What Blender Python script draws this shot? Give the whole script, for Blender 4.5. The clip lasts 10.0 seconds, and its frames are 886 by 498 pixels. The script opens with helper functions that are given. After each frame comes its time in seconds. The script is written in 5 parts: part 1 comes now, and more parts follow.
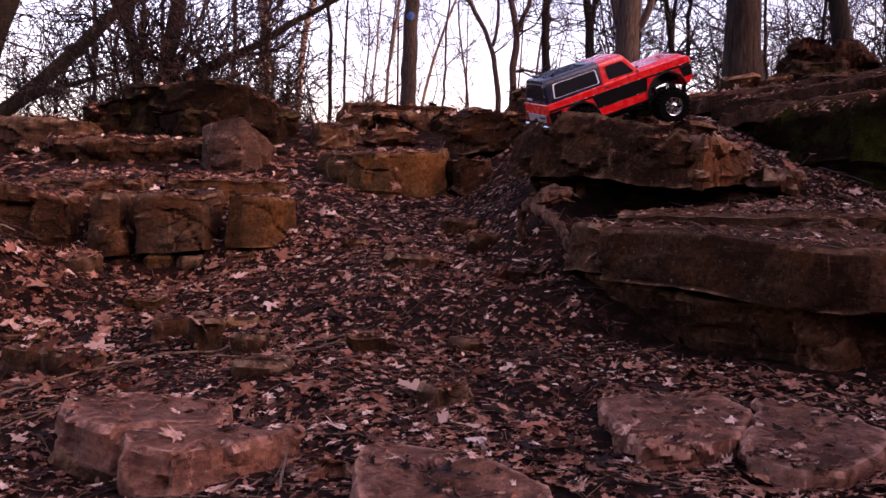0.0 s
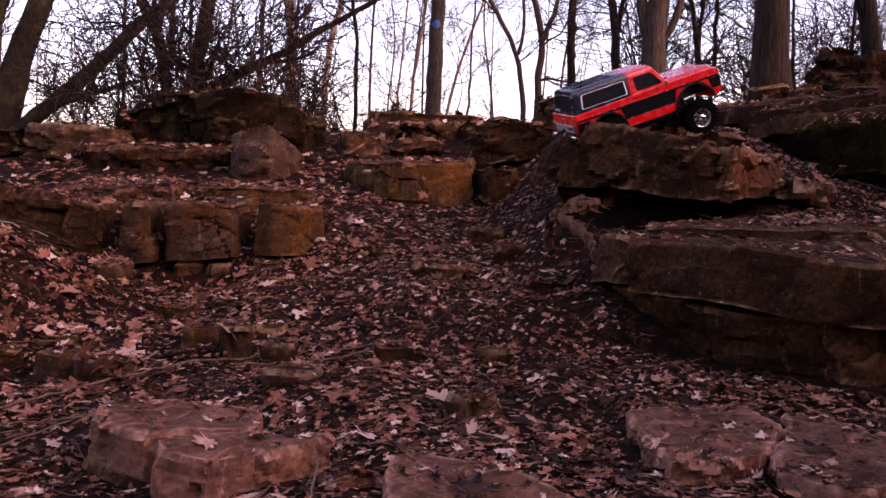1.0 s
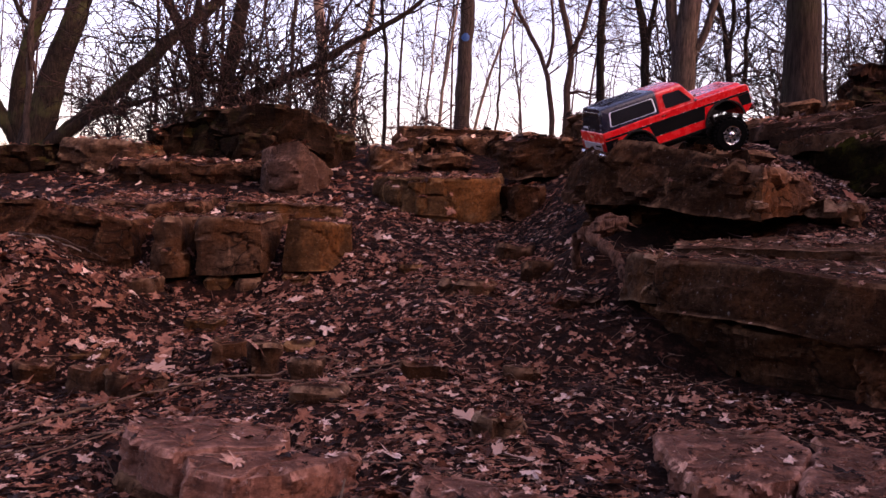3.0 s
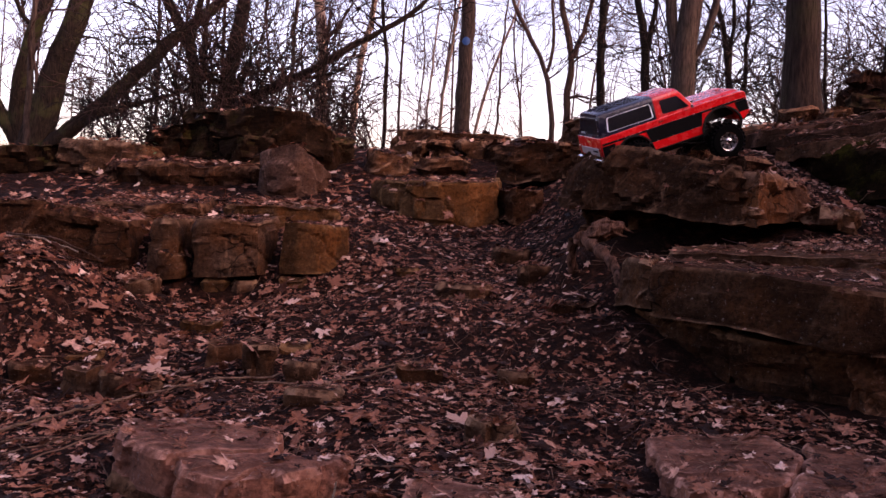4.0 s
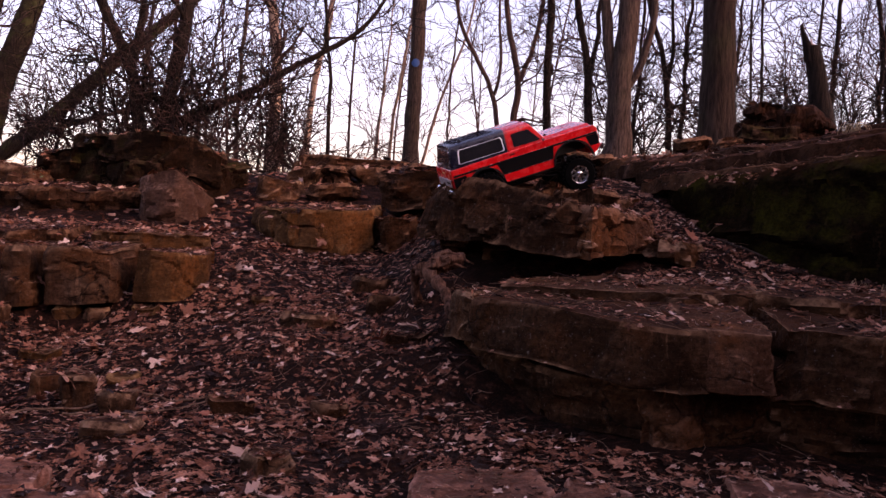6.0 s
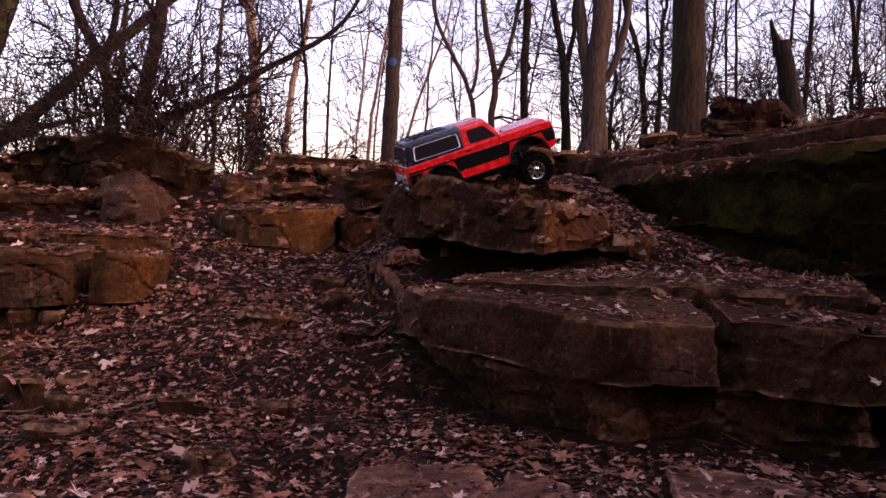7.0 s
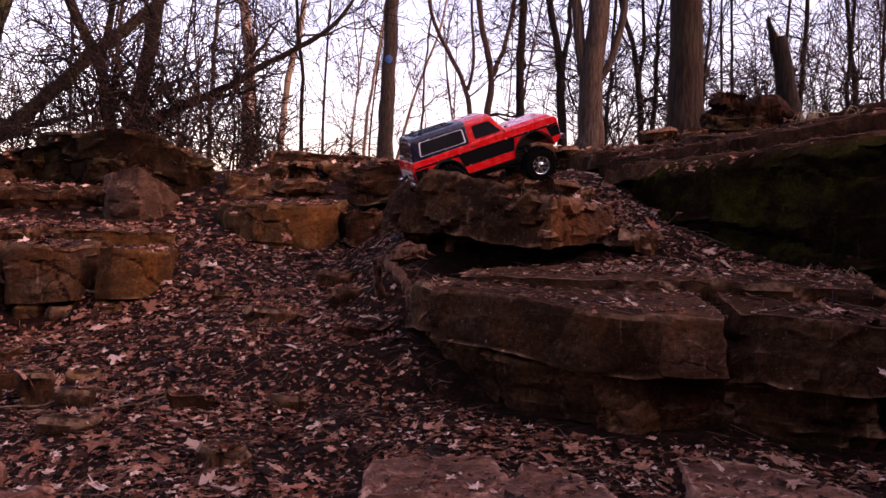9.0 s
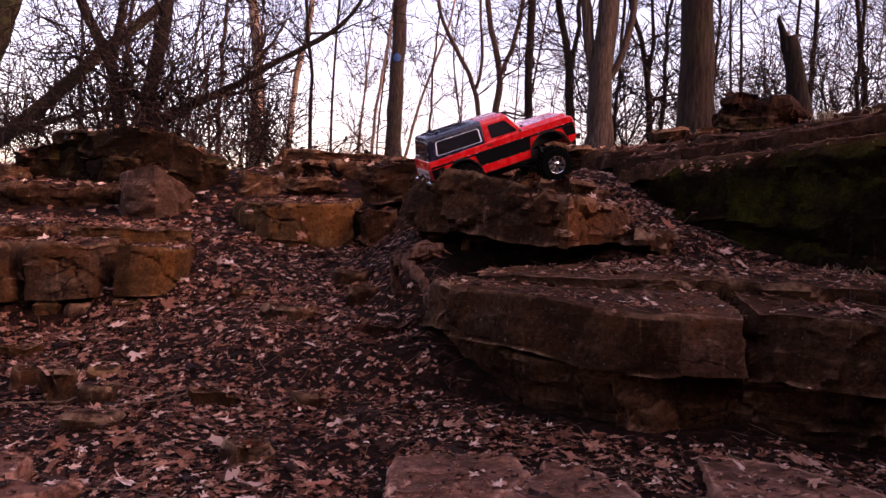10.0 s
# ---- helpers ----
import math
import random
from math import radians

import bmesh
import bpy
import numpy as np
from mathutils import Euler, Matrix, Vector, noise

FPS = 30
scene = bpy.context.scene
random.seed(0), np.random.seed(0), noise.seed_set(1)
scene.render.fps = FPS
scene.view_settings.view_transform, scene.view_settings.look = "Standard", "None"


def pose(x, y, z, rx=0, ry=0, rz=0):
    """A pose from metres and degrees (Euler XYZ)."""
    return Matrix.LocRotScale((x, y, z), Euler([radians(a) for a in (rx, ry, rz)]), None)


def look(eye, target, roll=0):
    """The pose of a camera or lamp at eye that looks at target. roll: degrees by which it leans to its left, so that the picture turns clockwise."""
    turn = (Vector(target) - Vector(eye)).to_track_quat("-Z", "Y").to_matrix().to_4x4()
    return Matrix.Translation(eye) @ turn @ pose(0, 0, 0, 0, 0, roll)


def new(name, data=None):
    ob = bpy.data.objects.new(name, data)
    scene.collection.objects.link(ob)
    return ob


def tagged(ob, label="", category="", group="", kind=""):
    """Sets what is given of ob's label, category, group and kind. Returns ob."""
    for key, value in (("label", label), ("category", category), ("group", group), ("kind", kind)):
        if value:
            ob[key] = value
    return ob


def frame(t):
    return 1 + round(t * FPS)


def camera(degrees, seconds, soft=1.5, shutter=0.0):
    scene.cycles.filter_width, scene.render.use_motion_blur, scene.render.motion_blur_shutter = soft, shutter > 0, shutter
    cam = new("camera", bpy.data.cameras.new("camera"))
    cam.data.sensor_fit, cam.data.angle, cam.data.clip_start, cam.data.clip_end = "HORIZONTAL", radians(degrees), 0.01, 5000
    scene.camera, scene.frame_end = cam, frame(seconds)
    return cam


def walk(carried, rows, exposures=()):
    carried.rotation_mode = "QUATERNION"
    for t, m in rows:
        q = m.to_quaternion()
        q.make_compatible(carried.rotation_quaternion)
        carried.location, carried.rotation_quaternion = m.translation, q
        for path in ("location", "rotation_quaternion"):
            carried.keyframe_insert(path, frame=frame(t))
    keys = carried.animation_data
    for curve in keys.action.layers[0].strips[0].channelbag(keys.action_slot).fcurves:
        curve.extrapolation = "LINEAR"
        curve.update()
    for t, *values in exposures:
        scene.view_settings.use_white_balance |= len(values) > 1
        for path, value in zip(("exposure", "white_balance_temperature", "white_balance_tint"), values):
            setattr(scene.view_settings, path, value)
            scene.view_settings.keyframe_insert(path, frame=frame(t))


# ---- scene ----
cam = camera(51.2, 10.0, soft=1.5)
PATH = [
    (0, (-0.082, -0.195, 0.413), (-0.035, 1.8, 0.281), 0.6),
    (0.5, (-0.085, -0.201, 0.416), (-0.062, 1.795, 0.29), 0.7),
    (1, (-0.095, -0.204, 0.421), (-0.098, 1.793, 0.304), 1.0),
    (1.5, (-0.11, -0.208, 0.421), (-0.139, 1.788, 0.307), 1.0),
    (2, (-0.117, -0.213, 0.422), (-0.171, 1.783, 0.309), 1.1),
    (2.5, (-0.102, -0.21, 0.436), (-0.165, 1.786, 0.334), 1.1),
    (4, (-0.084, -0.216, 0.44), (-0.147, 1.781, 0.354), 1.7),
    (4.5, (-0.013, -0.221, 0.469), (-0.076, 1.777, 0.391), 1.8),
    (5, (0.059, -0.23, 0.487), (0.006, 1.769, 0.43), 1.9),
    (5.5, (0.164, -0.236, 0.495), (0.13, 1.763, 0.449), 2.1),
    (6, (0.295, -0.246, 0.49), (0.302, 1.753, 0.447), 2.2),
    (6.2, (0.328, -0.252, 0.49), (0.343, 1.748, 0.447), 2.0),
    (7.5, (0.392, -0.244, 0.483), (0.442, 1.755, 0.438), 1.3),
    (8, (0.373, -0.243, 0.482), (0.426, 1.756, 0.436), 1.3),
    (8.5, (0.361, -0.252, 0.479), (0.415, 1.747, 0.432), 1.4),
    (9, (0.349, -0.258, 0.477), (0.402, 1.74, 0.428), 1.3),
    (9.5, (0.328, -0.268, 0.476), (0.381, 1.731, 0.425), 1.4),
    (10, (0.315, -0.272, 0.478), (0.355, 1.727, 0.425), 1.5),
]
walk(cam, [(t, look(eye, target, roll)) for t, eye, target, roll in PATH], [(0, 2.46, 7200, 57), (1.5, 2.38, 7200, 57), (2.5, 2.34, 7250, 57), (4.5, 2.22, 7400, 57), (6, 2.12, 7500, 57), (7.5, 2.3, 7700, 57), (10, 2.3, 7700, 57)])


# ---- light and sky ----
world = bpy.data.worlds.new("dusk_sky")
scene.world = world
world.use_nodes = True
wn, wl = world.node_tree.nodes, world.node_tree.links
sky = wn.new("ShaderNodeTexSky")
sky.sky_type = "NISHITA"
sky.sun_disc = False
sky.sun_elevation = radians(17.0)
sky.sun_rotation = radians(120.0)
sky.air_density, sky.dust_density, sky.ozone_density = 1.0, 2.5, 1.0
wl.new(sky.outputs[0], wn["Background"].inputs["Color"])
wn["Background"].inputs["Strength"].default_value = 0.10
sun = new("sun", bpy.data.lights.new("sun", "SUN"))
sun.data.energy, sun.data.angle, sun.data.color = 0.20, radians(60), (1.0, 0.86, 0.76)
sun.matrix_world = look((12.0, -7.0, 5.8), (0, 0, 0))


# ---- materials ----
def nodes_of(name):
    m = bpy.data.materials.new(name)
    m.use_nodes = True
    nt = m.node_tree
    return m, nt, nt.nodes["Principled BSDF"]


def noise_node(nt, scale, detail=6.0, rough=0.6, vec=None):
    n = nt.nodes.new("ShaderNodeTexNoise")
    n.inputs["Scale"].default_value, n.inputs["Detail"].default_value, n.inputs["Roughness"].default_value = scale, detail, rough
    if vec is not None:
        nt.links.new(vec, n.inputs["Vector"])
    return n.outputs["Fac"]


def ramp(nt, fac, stops):
    r = nt.nodes.new("ShaderNodeValToRGB")
    while len(r.color_ramp.elements) < len(stops):
        r.color_ramp.elements.new(0.5)
    for e, (p, c) in zip(r.color_ramp.elements, stops):
        e.position, e.color = p, (*c, 1)
    nt.links.new(fac, r.inputs["Fac"])
    return r.outputs["Color"]


def mix(nt, fac, a, b, kind="MIX"):
    n = nt.nodes.new("ShaderNodeMix")
    n.data_type, n.blend_type = "RGBA", kind
    for socket, value in ((n.inputs[0], fac), (n.inputs[6], a), (n.inputs[7], b)):
        if isinstance(value, (int, float)):
            socket.default_value = value
        elif isinstance(value, tuple):
            socket.default_value = (*value, 1)
        else:
            nt.links.new(value, socket)
    return n.outputs[2]


def math_node(nt, op, a, b=0.0):
    n = nt.nodes.new("ShaderNodeMath")
    n.operation, n.use_clamp = op, True
    for socket, value in zip(n.inputs, (a, b)):
        if isinstance(value, (int, float)):
            socket.default_value = value
        else:
            nt.links.new(value, socket)
    return n.outputs[0]


def bump(nt, bsdf, height, strength, distance):
    b = nt.nodes.new("ShaderNodeBump")
    b.inputs["Strength"].default_value, b.inputs["Distance"].default_value = strength, distance
    nt.links.new(height, b.inputs["Height"])
    nt.links.new(b.outputs["Normal"], bsdf.inputs["Normal"])


def place(nt, squash=(1, 1, 1)):
    c = nt.nodes.new("ShaderNodeTexCoord")
    m = nt.nodes.new("ShaderNodeMapping")
    m.inputs["Scale"].default_value = squash
    nt.links.new(c.outputs["Object"], m.inputs["Vector"])
    return m.outputs["Vector"]


def facing_up(nt, low, high):
    g = nt.nodes.new("ShaderNodeNewGeometry")
    s = nt.nodes.new("ShaderNodeSeparateXYZ")
    nt.links.new(g.outputs["Normal"], s.inputs[0])
    r = nt.nodes.new("ShaderNodeMapRange")
    r.inputs["From Min"].default_value, r.inputs["From Max"].default_value = low, high
    nt.links.new(s.outputs["Z"], r.inputs["Value"])
    return r.outputs["Result"]


def rock_material(name, dark, mid, pale, stain, stain_amount, soil=(0.058, 0.020, 0.010), moss=0.0, soil_amount=0.55, fleck=0.28, moss_up=-1.0, spec=0.04, edge=2.0, gloss=0.92):
    m, nt, bsdf = nodes_of(name)
    v = place(nt)
    flat = place(nt, (1, 1, 4))
    big = noise_node(nt, 7.0, 10, 0.72, v)
    fine = noise_node(nt, 75.0, 7, 0.78, v)
    layers = noise_node(nt, 16.0, 9, 0.7, flat)
    base = ramp(nt, big, [(0.30, dark), (0.50, mid), (0.72, pale)])
    base = mix(nt, 0.55, base, ramp(nt, layers, [(0.3, dark), (0.55, mid), (0.75, pale)]))
    patch = ramp(nt, noise_node(nt, 7.0, 5, 0.6, place(nt, (1, 1, 0.7))), [(0.46, (0, 0, 0)), (0.62, (1, 1, 1))])
    base = mix(nt, math_node(nt, "MULTIPLY", patch, stain_amount), base, stain)
    speck = ramp(nt, noise_node(nt, 130.0, 4, 0.75, place(nt, (1, 0.55, 1))), [(0.62, (0, 0, 0)), (0.70, (1, 1, 1))])
    base = mix(nt, math_node(nt, "MULTIPLY", speck, 0.04 if moss else fleck), base, (0.42, 0.38, 0.34))
    base = mix(nt, math_node(nt, "MULTIPLY", ramp(nt, fine, [(0.36, (1, 1, 1)), (0.56, (0, 0, 0))]), 0.75), base, dark)
    warp = nt.nodes.new("ShaderNodeVectorMath")
    warp.operation = "MULTIPLY_ADD"
    wob = nt.nodes.new("ShaderNodeTexNoise")
    wob.inputs["Scale"].default_value, wob.inputs["Detail"].default_value = 9.0, 5.0
    nt.links.new(v, wob.inputs["Vector"])
    nt.links.new(wob.outputs["Color"], warp.inputs[0])
    warp.inputs[1].default_value = (0.16, 0.16, 0.16)
    nt.links.new(place(nt, (1, 1, 1.7)), warp.inputs[2])
    vor = nt.nodes.new("ShaderNodeTexVoronoi")
    vor.feature = "DISTANCE_TO_EDGE"
    vor.inputs["Scale"].default_value = 7.0
    nt.links.new(warp.outputs[0], vor.inputs["Vector"])
    crack = ramp(nt, vor.outputs["Distance"], [(0.0, (1, 1, 1)), (0.035, (0, 0, 0))])
    crack = math_node(nt, "MULTIPLY", crack, ramp(nt, noise_node(nt, 4.0, 3, 0.5, v), [(0.50, (0, 0, 0)), (0.62, (1, 1, 1))]))
    base = mix(nt, math_node(nt, "MULTIPLY", crack, 0.75), base, (0.006, 0.005, 0.004))
    drip = ramp(nt, noise_node(nt, 1.0, 6, 0.65, place(nt, (24, 24, 3.0))), [(0.60, (0, 0, 0)), (0.68, (1, 1, 1))])
    drip = math_node(nt, "MULTIPLY", drip, ramp(nt, fine, [(0.42, (0, 0, 0)), (0.6, (1, 1, 1))]))
    base = mix(nt, math_node(nt, "MULTIPLY", drip, 0.75), base, tuple(1.5 * q for q in pale))
    up = facing_up(nt, 0.55, 0.95)
    crumbs = ramp(nt, noise_node(nt, 16.0, 7, 0.7, v), [(0.42, (1, 1, 1)), (0.62, (0, 0, 0))])
    base = mix(nt, math_node(nt, "MULTIPLY", math_node(nt, "MULTIPLY", up, crumbs), soil_amount), base, soil)
    # pale upward edges: wear, plus the highlight of light from above painted in
    worn = nt.nodes.new("ShaderNodeNewGeometry").outputs["Pointiness"]
    worn = ramp(nt, worn, [(0.512, (0, 0, 0)), (0.570, (1, 1, 1))])
    worn = math_node(nt, "MULTIPLY", worn, ramp(nt, noise_node(nt, 30.0, 5, 0.7, v), [(0.38, (0, 0, 0)), (0.58, (1, 1, 1))]))
    worn = math_node(nt, "MULTIPLY", worn, facing_up(nt, 0.0, 0.45))
    base = mix(nt, math_node(nt, "MULTIPLY", worn, 0.75), base, tuple(edge * q for q in pale))
    if moss:
        green = ramp(nt, noise_node(nt, 6.0, 6, 0.65, v), [(0.45, (0, 0, 0)), (0.6, (1, 1, 1))])
        tint = ramp(nt, fine, [(0.3, (0.008, 0.0075, 0.0015)), (0.7, (0.058, 0.050, 0.008))])
        green = math_node(nt, "MULTIPLY", green, facing_up(nt, moss_up, moss_up + 0.6))
        base = mix(nt, math_node(nt, "MULTIPLY", green, moss), base, tint)
    nt.links.new(base, bsdf.inputs["Base Color"])
    bsdf.inputs["Roughness"].default_value = gloss
    bsdf.inputs["Specular IOR Level"].default_value = spec
    rough = math_node(nt, "ADD", math_node(nt, "MULTIPLY", fine, 0.5), math_node(nt, "MULTIPLY", layers, 0.6))
    grit = noise_node(nt, 45.0, 8, 0.72, v)
    rough = math_node(nt, "ADD", math_node(nt, "MULTIPLY", rough, 0.5), math_node(nt, "MULTIPLY", grit, 0.5))
    rough = math_node(nt, "SUBTRACT", rough, math_node(nt, "MULTIPLY", crack, 0.3))
    bump(nt, bsdf, rough, 1.0, 0.015)
    return m


def bark_material(name, dark, pale, green=0.0, scale=1.0):
    m, nt, bsdf = nodes_of(name)
    v = place(nt, (1, 1, 0.16))
    ridges = noise_node(nt, 38.0 * scale, 6, 0.65, v)
    blot = noise_node(nt, 3.0, 4, 0.6, place(nt))
    col = ramp(nt, ridges, [(0.36, dark), (0.66, pale)])
    col = mix(nt, math_node(nt, "MULTIPLY", blot, 0.6), col, dark)
    if green:
        col = mix(nt, math_node(nt, "MULTIPLY", ramp(nt, noise_node(nt, 2.2, 5, 0.6, place(nt)), [(0.5, (0, 0, 0)), (0.62, (1, 1, 1))]), green), col, (0.05, 0.055, 0.02))
    nt.links.new(col, bsdf.inputs["Base Color"])
    bsdf.inputs["Roughness"].default_value = 0.9
    bsdf.inputs["Specular IOR Level"].default_value = 0.06
    bump(nt, bsdf, ridges, 1.0, 0.02)
    return m


def random_value(nt, island):
    if island:
        return nt.nodes.new("ShaderNodeNewGeometry").outputs["Random Per Island"]
    return nt.nodes.new("ShaderNodeObjectInfo").outputs["Random"]


def leaf_material(name, island):
    m, nt, bsdf = nodes_of(name)
    pick = random_value(nt, island)
    tone = ramp(nt, pick, [(0.0, (0.007, 0.0024, 0.0014)), (0.18, (0.024, 0.0078, 0.0042)), (0.36, (0.115, 0.0355, 0.0180)), (0.62, (0.280, 0.1020, 0.0560)),
                           (0.84, (0.44, 0.188, 0.116)), (0.95, (0.64, 0.35, 0.245)), (1.0, (0.84, 0.57, 0.45))])
    mottled = noise_node(nt, 90.0, 5, 0.65, place(nt))
    tone = mix(nt, math_node(nt, "MULTIPLY", ramp(nt, mottled, [(0.35, (1, 1, 1)), (0.6, (0, 0, 0))]), 0.6), tone, (0.035, 0.018, 0.012))
    nt.links.new(tone, bsdf.inputs["Base Color"])
    bsdf.inputs["Roughness"].default_value = 0.6
    bsdf.inputs["Specular IOR Level"].default_value = 0.07
    bump(nt, bsdf, noise_node(nt, 160.0, 3, 0.6, place(nt)), 0.5, 0.003)
    return m


def plain(name, colour, rough=0.5, metal=0.0, grime=0.25, scale=40.0, coat=0.0, dirt=(0.05, 0.035, 0.025), spec=0.5):
    m, nt, bsdf = nodes_of(name)
    d = ramp(nt, noise_node(nt, scale, 6, 0.65, place(nt)), [(0.45, (0, 0, 0)), (0.75, (1, 1, 1))])
    d2 = math_node(nt, "MULTIPLY", d, grime)
    nt.links.new(mix(nt, d2, colour, dirt), bsdf.inputs["Base Color"])
    bsdf.inputs["Metallic"].default_value = metal
    nt.links.new(math_node(nt, "ADD", math_node(nt, "MULTIPLY", d, 0.25), rough), bsdf.inputs["Roughness"])
    bsdf.inputs["Specular IOR Level"].default_value = spec
    bsdf.inputs["Coat Weight"].default_value = coat
    bsdf.inputs["Coat Roughness"].default_value = 0.06
    return m


def ground_material():
    m, nt, bsdf = nodes_of("leaf_mould")
    v = place(nt)
    a, b, c = noise_node(nt, 3.0, 6, 0.6, v), noise_node(nt, 26.0, 7, 0.7, v), noise_node(nt, 120.0, 4, 0.7, v)
    col = ramp(nt, b, [(0.34, (0.003, 0.0016, 0.0011)), (0.52, (0.018, 0.0062, 0.0034)), (0.70, (0.085, 0.030, 0.016))])
    col = mix(nt, math_node(nt, "MULTIPLY", ramp(nt, a, [(0.42, (0, 0, 0)), (0.62, (1, 1, 1))]), 0.6), col, (0.012, 0.0046, 0.0028))
    col = mix(nt, math_node(nt, "MULTIPLY", ramp(nt, c, [(0.6, (0, 0, 0)), (0.72, (1, 1, 1))]), 0.4), col, (0.15, 0.078, 0.052))
    nt.links.new(col, bsdf.inputs["Base Color"])
    bsdf.inputs["Roughness"].default_value = 0.92
    bsdf.inputs["Specular IOR Level"].default_value = 0.06
    bump(nt, bsdf, math_node(nt, "ADD", math_node(nt, "MULTIPLY", b, 0.6), math_node(nt, "MULTIPLY", c, 0.4)), 1.0, 0.02)
    return m


ROCK = rock_material("limestone_brown", (0.0191, 0.0081, 0.0045), (0.0710, 0.0333, 0.0176), (0.1963, 0.1092, 0.0638), (0.1473, 0.0510, 0.0156), 0.45)
# colour set below ROCK partly to carry the shade on the right ledge
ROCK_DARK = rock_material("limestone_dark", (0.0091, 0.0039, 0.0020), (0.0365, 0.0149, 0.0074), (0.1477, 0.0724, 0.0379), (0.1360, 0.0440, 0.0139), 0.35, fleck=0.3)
ROCK_GOLD = rock_material("limestone_rust", (0.0241, 0.0101, 0.0041), (0.0784, 0.0347, 0.0139), (0.1908, 0.0982, 0.0421), (0.2254, 0.0743, 0.0184), 0.6)
ROCK_PALE = rock_material("limestone_worn", (0.0850, 0.0340, 0.0215), (0.2900, 0.1180, 0.0760), (0.6200, 0.2900, 0.1950), (0.3800, 0.1220, 0.0450), 0.35, soil=(0.0480, 0.0175, 0.0092), soil_amount=0.7, fleck=0.85, edge=1.2, spec=0.06, gloss=0.8)
ROCK_RUST = rock_material("limestone_rust_streaked", (0.0220, 0.0086, 0.0044), (0.0980, 0.0400, 0.0205), (0.2500, 0.1250, 0.0720), (0.2200, 0.0720, 0.0210), 0.6, fleck=0.4)
BOULDER = rock_material("limestone_grey", (0.0280, 0.0135, 0.0092), (0.0880, 0.0450, 0.0310), (0.2100, 0.1220, 0.0900), (0.1300, 0.0520, 0.0240), 0.3)
ROCK_MOSS = rock_material("limestone_mossy", (0.0040, 0.0021, 0.0013), (0.0160, 0.0078, 0.0045), (0.0620, 0.0330, 0.0195), (0.0480, 0.0180, 0.0072), 0.3, moss=0.75, moss_up=0.15, spec=0.02)
# near-black rock base with a patchy moss tint
MOSS_BANK = rock_material("moss_on_dark_rock", (0.0021, 0.0014, 0.0008), (0.0086, 0.0051, 0.0028), (0.0290, 0.0168, 0.0095), (0.0250, 0.0110, 0.0050), 0.2, moss=0.55, moss_up=-0.25, spec=0.0)
SOIL = rock_material("root_bound_soil", (0.0050, 0.0022, 0.0013), (0.0210, 0.0084, 0.0044), (0.0760, 0.0340, 0.0190), (0.0480, 0.0170, 0.0075), 0.4, fleck=0.15)
BARK = bark_material("bark_grey_brown", (0.022, 0.014, 0.012), (0.098, 0.064, 0.052), 0.10)
BARK_OAK = bark_material("bark_oak", (0.012, 0.007, 0.006), (0.050, 0.031, 0.023), 0.15)
BARK_DARK = bark_material("bark_dark", (0.008, 0.006, 0.005), (0.034, 0.022, 0.018))
BARK_MOSS = bark_material("bark_mossy", (0.009, 0.006, 0.005), (0.042, 0.028, 0.021), 0.5)
BARK_PALE = bark_material("bark_pale", (0.13, 0.088, 0.070), (0.26, 0.185, 0.150), 0.0, 1.6)
WARM_BARK = bark_material("bark_tan", (0.030, 0.017, 0.014), (0.12, 0.070, 0.056), 0.0, 1.3)
TWIG = bark_material("twig_bark", (0.022, 0.012, 0.011), (0.075, 0.042, 0.036))
ROT = bark_material("rotten_wood", (0.0086, 0.0031, 0.0016), (0.0561, 0.0209, 0.0110), 0.0)
TAN_TWIG = bark_material("tan_twig", (0.09, 0.050, 0.032), (0.34, 0.20, 0.13))
ROOT = bark_material("root_bark", (0.032, 0.0145, 0.0092), (0.30, 0.14, 0.088), 0.0, 2.2)
PALE_WOOD = bark_material("split_wood", (0.20, 0.14, 0.10), (0.5, 0.38, 0.30))
GROUND = ground_material()
LEAF = leaf_material("dry_leaf", False)
LEAF_MANY = leaf_material("dry_leaf_litter", True)
GRASS = plain("dry_grass", (0.34, 0.22, 0.11), 0.8, 0.0, 0.4)
IVY = plain("green_leaf", (0.05, 0.085, 0.02), 0.5, 0.0, 0.3)


# ---- noise on arrays ----
def hash3(i, j, k, seed):
    n = (i * 73856093 ^ j * 19349663 ^ k * 83492791 ^ (seed + 1) * 2654435761) & 0xFFFFFFFF
    n = ((n ^ (n >> 13)) * 1274126177) & 0xFFFFFFFF
    n = n ^ (n >> 16)
    return n / 4294967296.0


def value_noise(p, size, seed=0):
    q = p / size
    c = np.floor(q).astype(np.int64)
    f = q - c
    f = f * f * (3 - 2 * f)
    out = 0
    for a in (0, 1):
        for b in (0, 1):
            for d in (0, 1):
                w = (f[:, 0] if a else 1 - f[:, 0]) * (f[:, 1] if b else 1 - f[:, 1]) * (f[:, 2] if d else 1 - f[:, 2])
                out = out + w * hash3(c[:, 0] + a, c[:, 1] + b, c[:, 2] + d, seed)
    return out * 2 - 1


def fbm(p, size, seed=0, octaves=4, gain=0.5):
    out, amp = 0, 1.0
    for o in range(octaves):
        out = out + amp * value_noise(p, size / 2 ** o, seed + 17 * o)
        amp *= gain
    return out


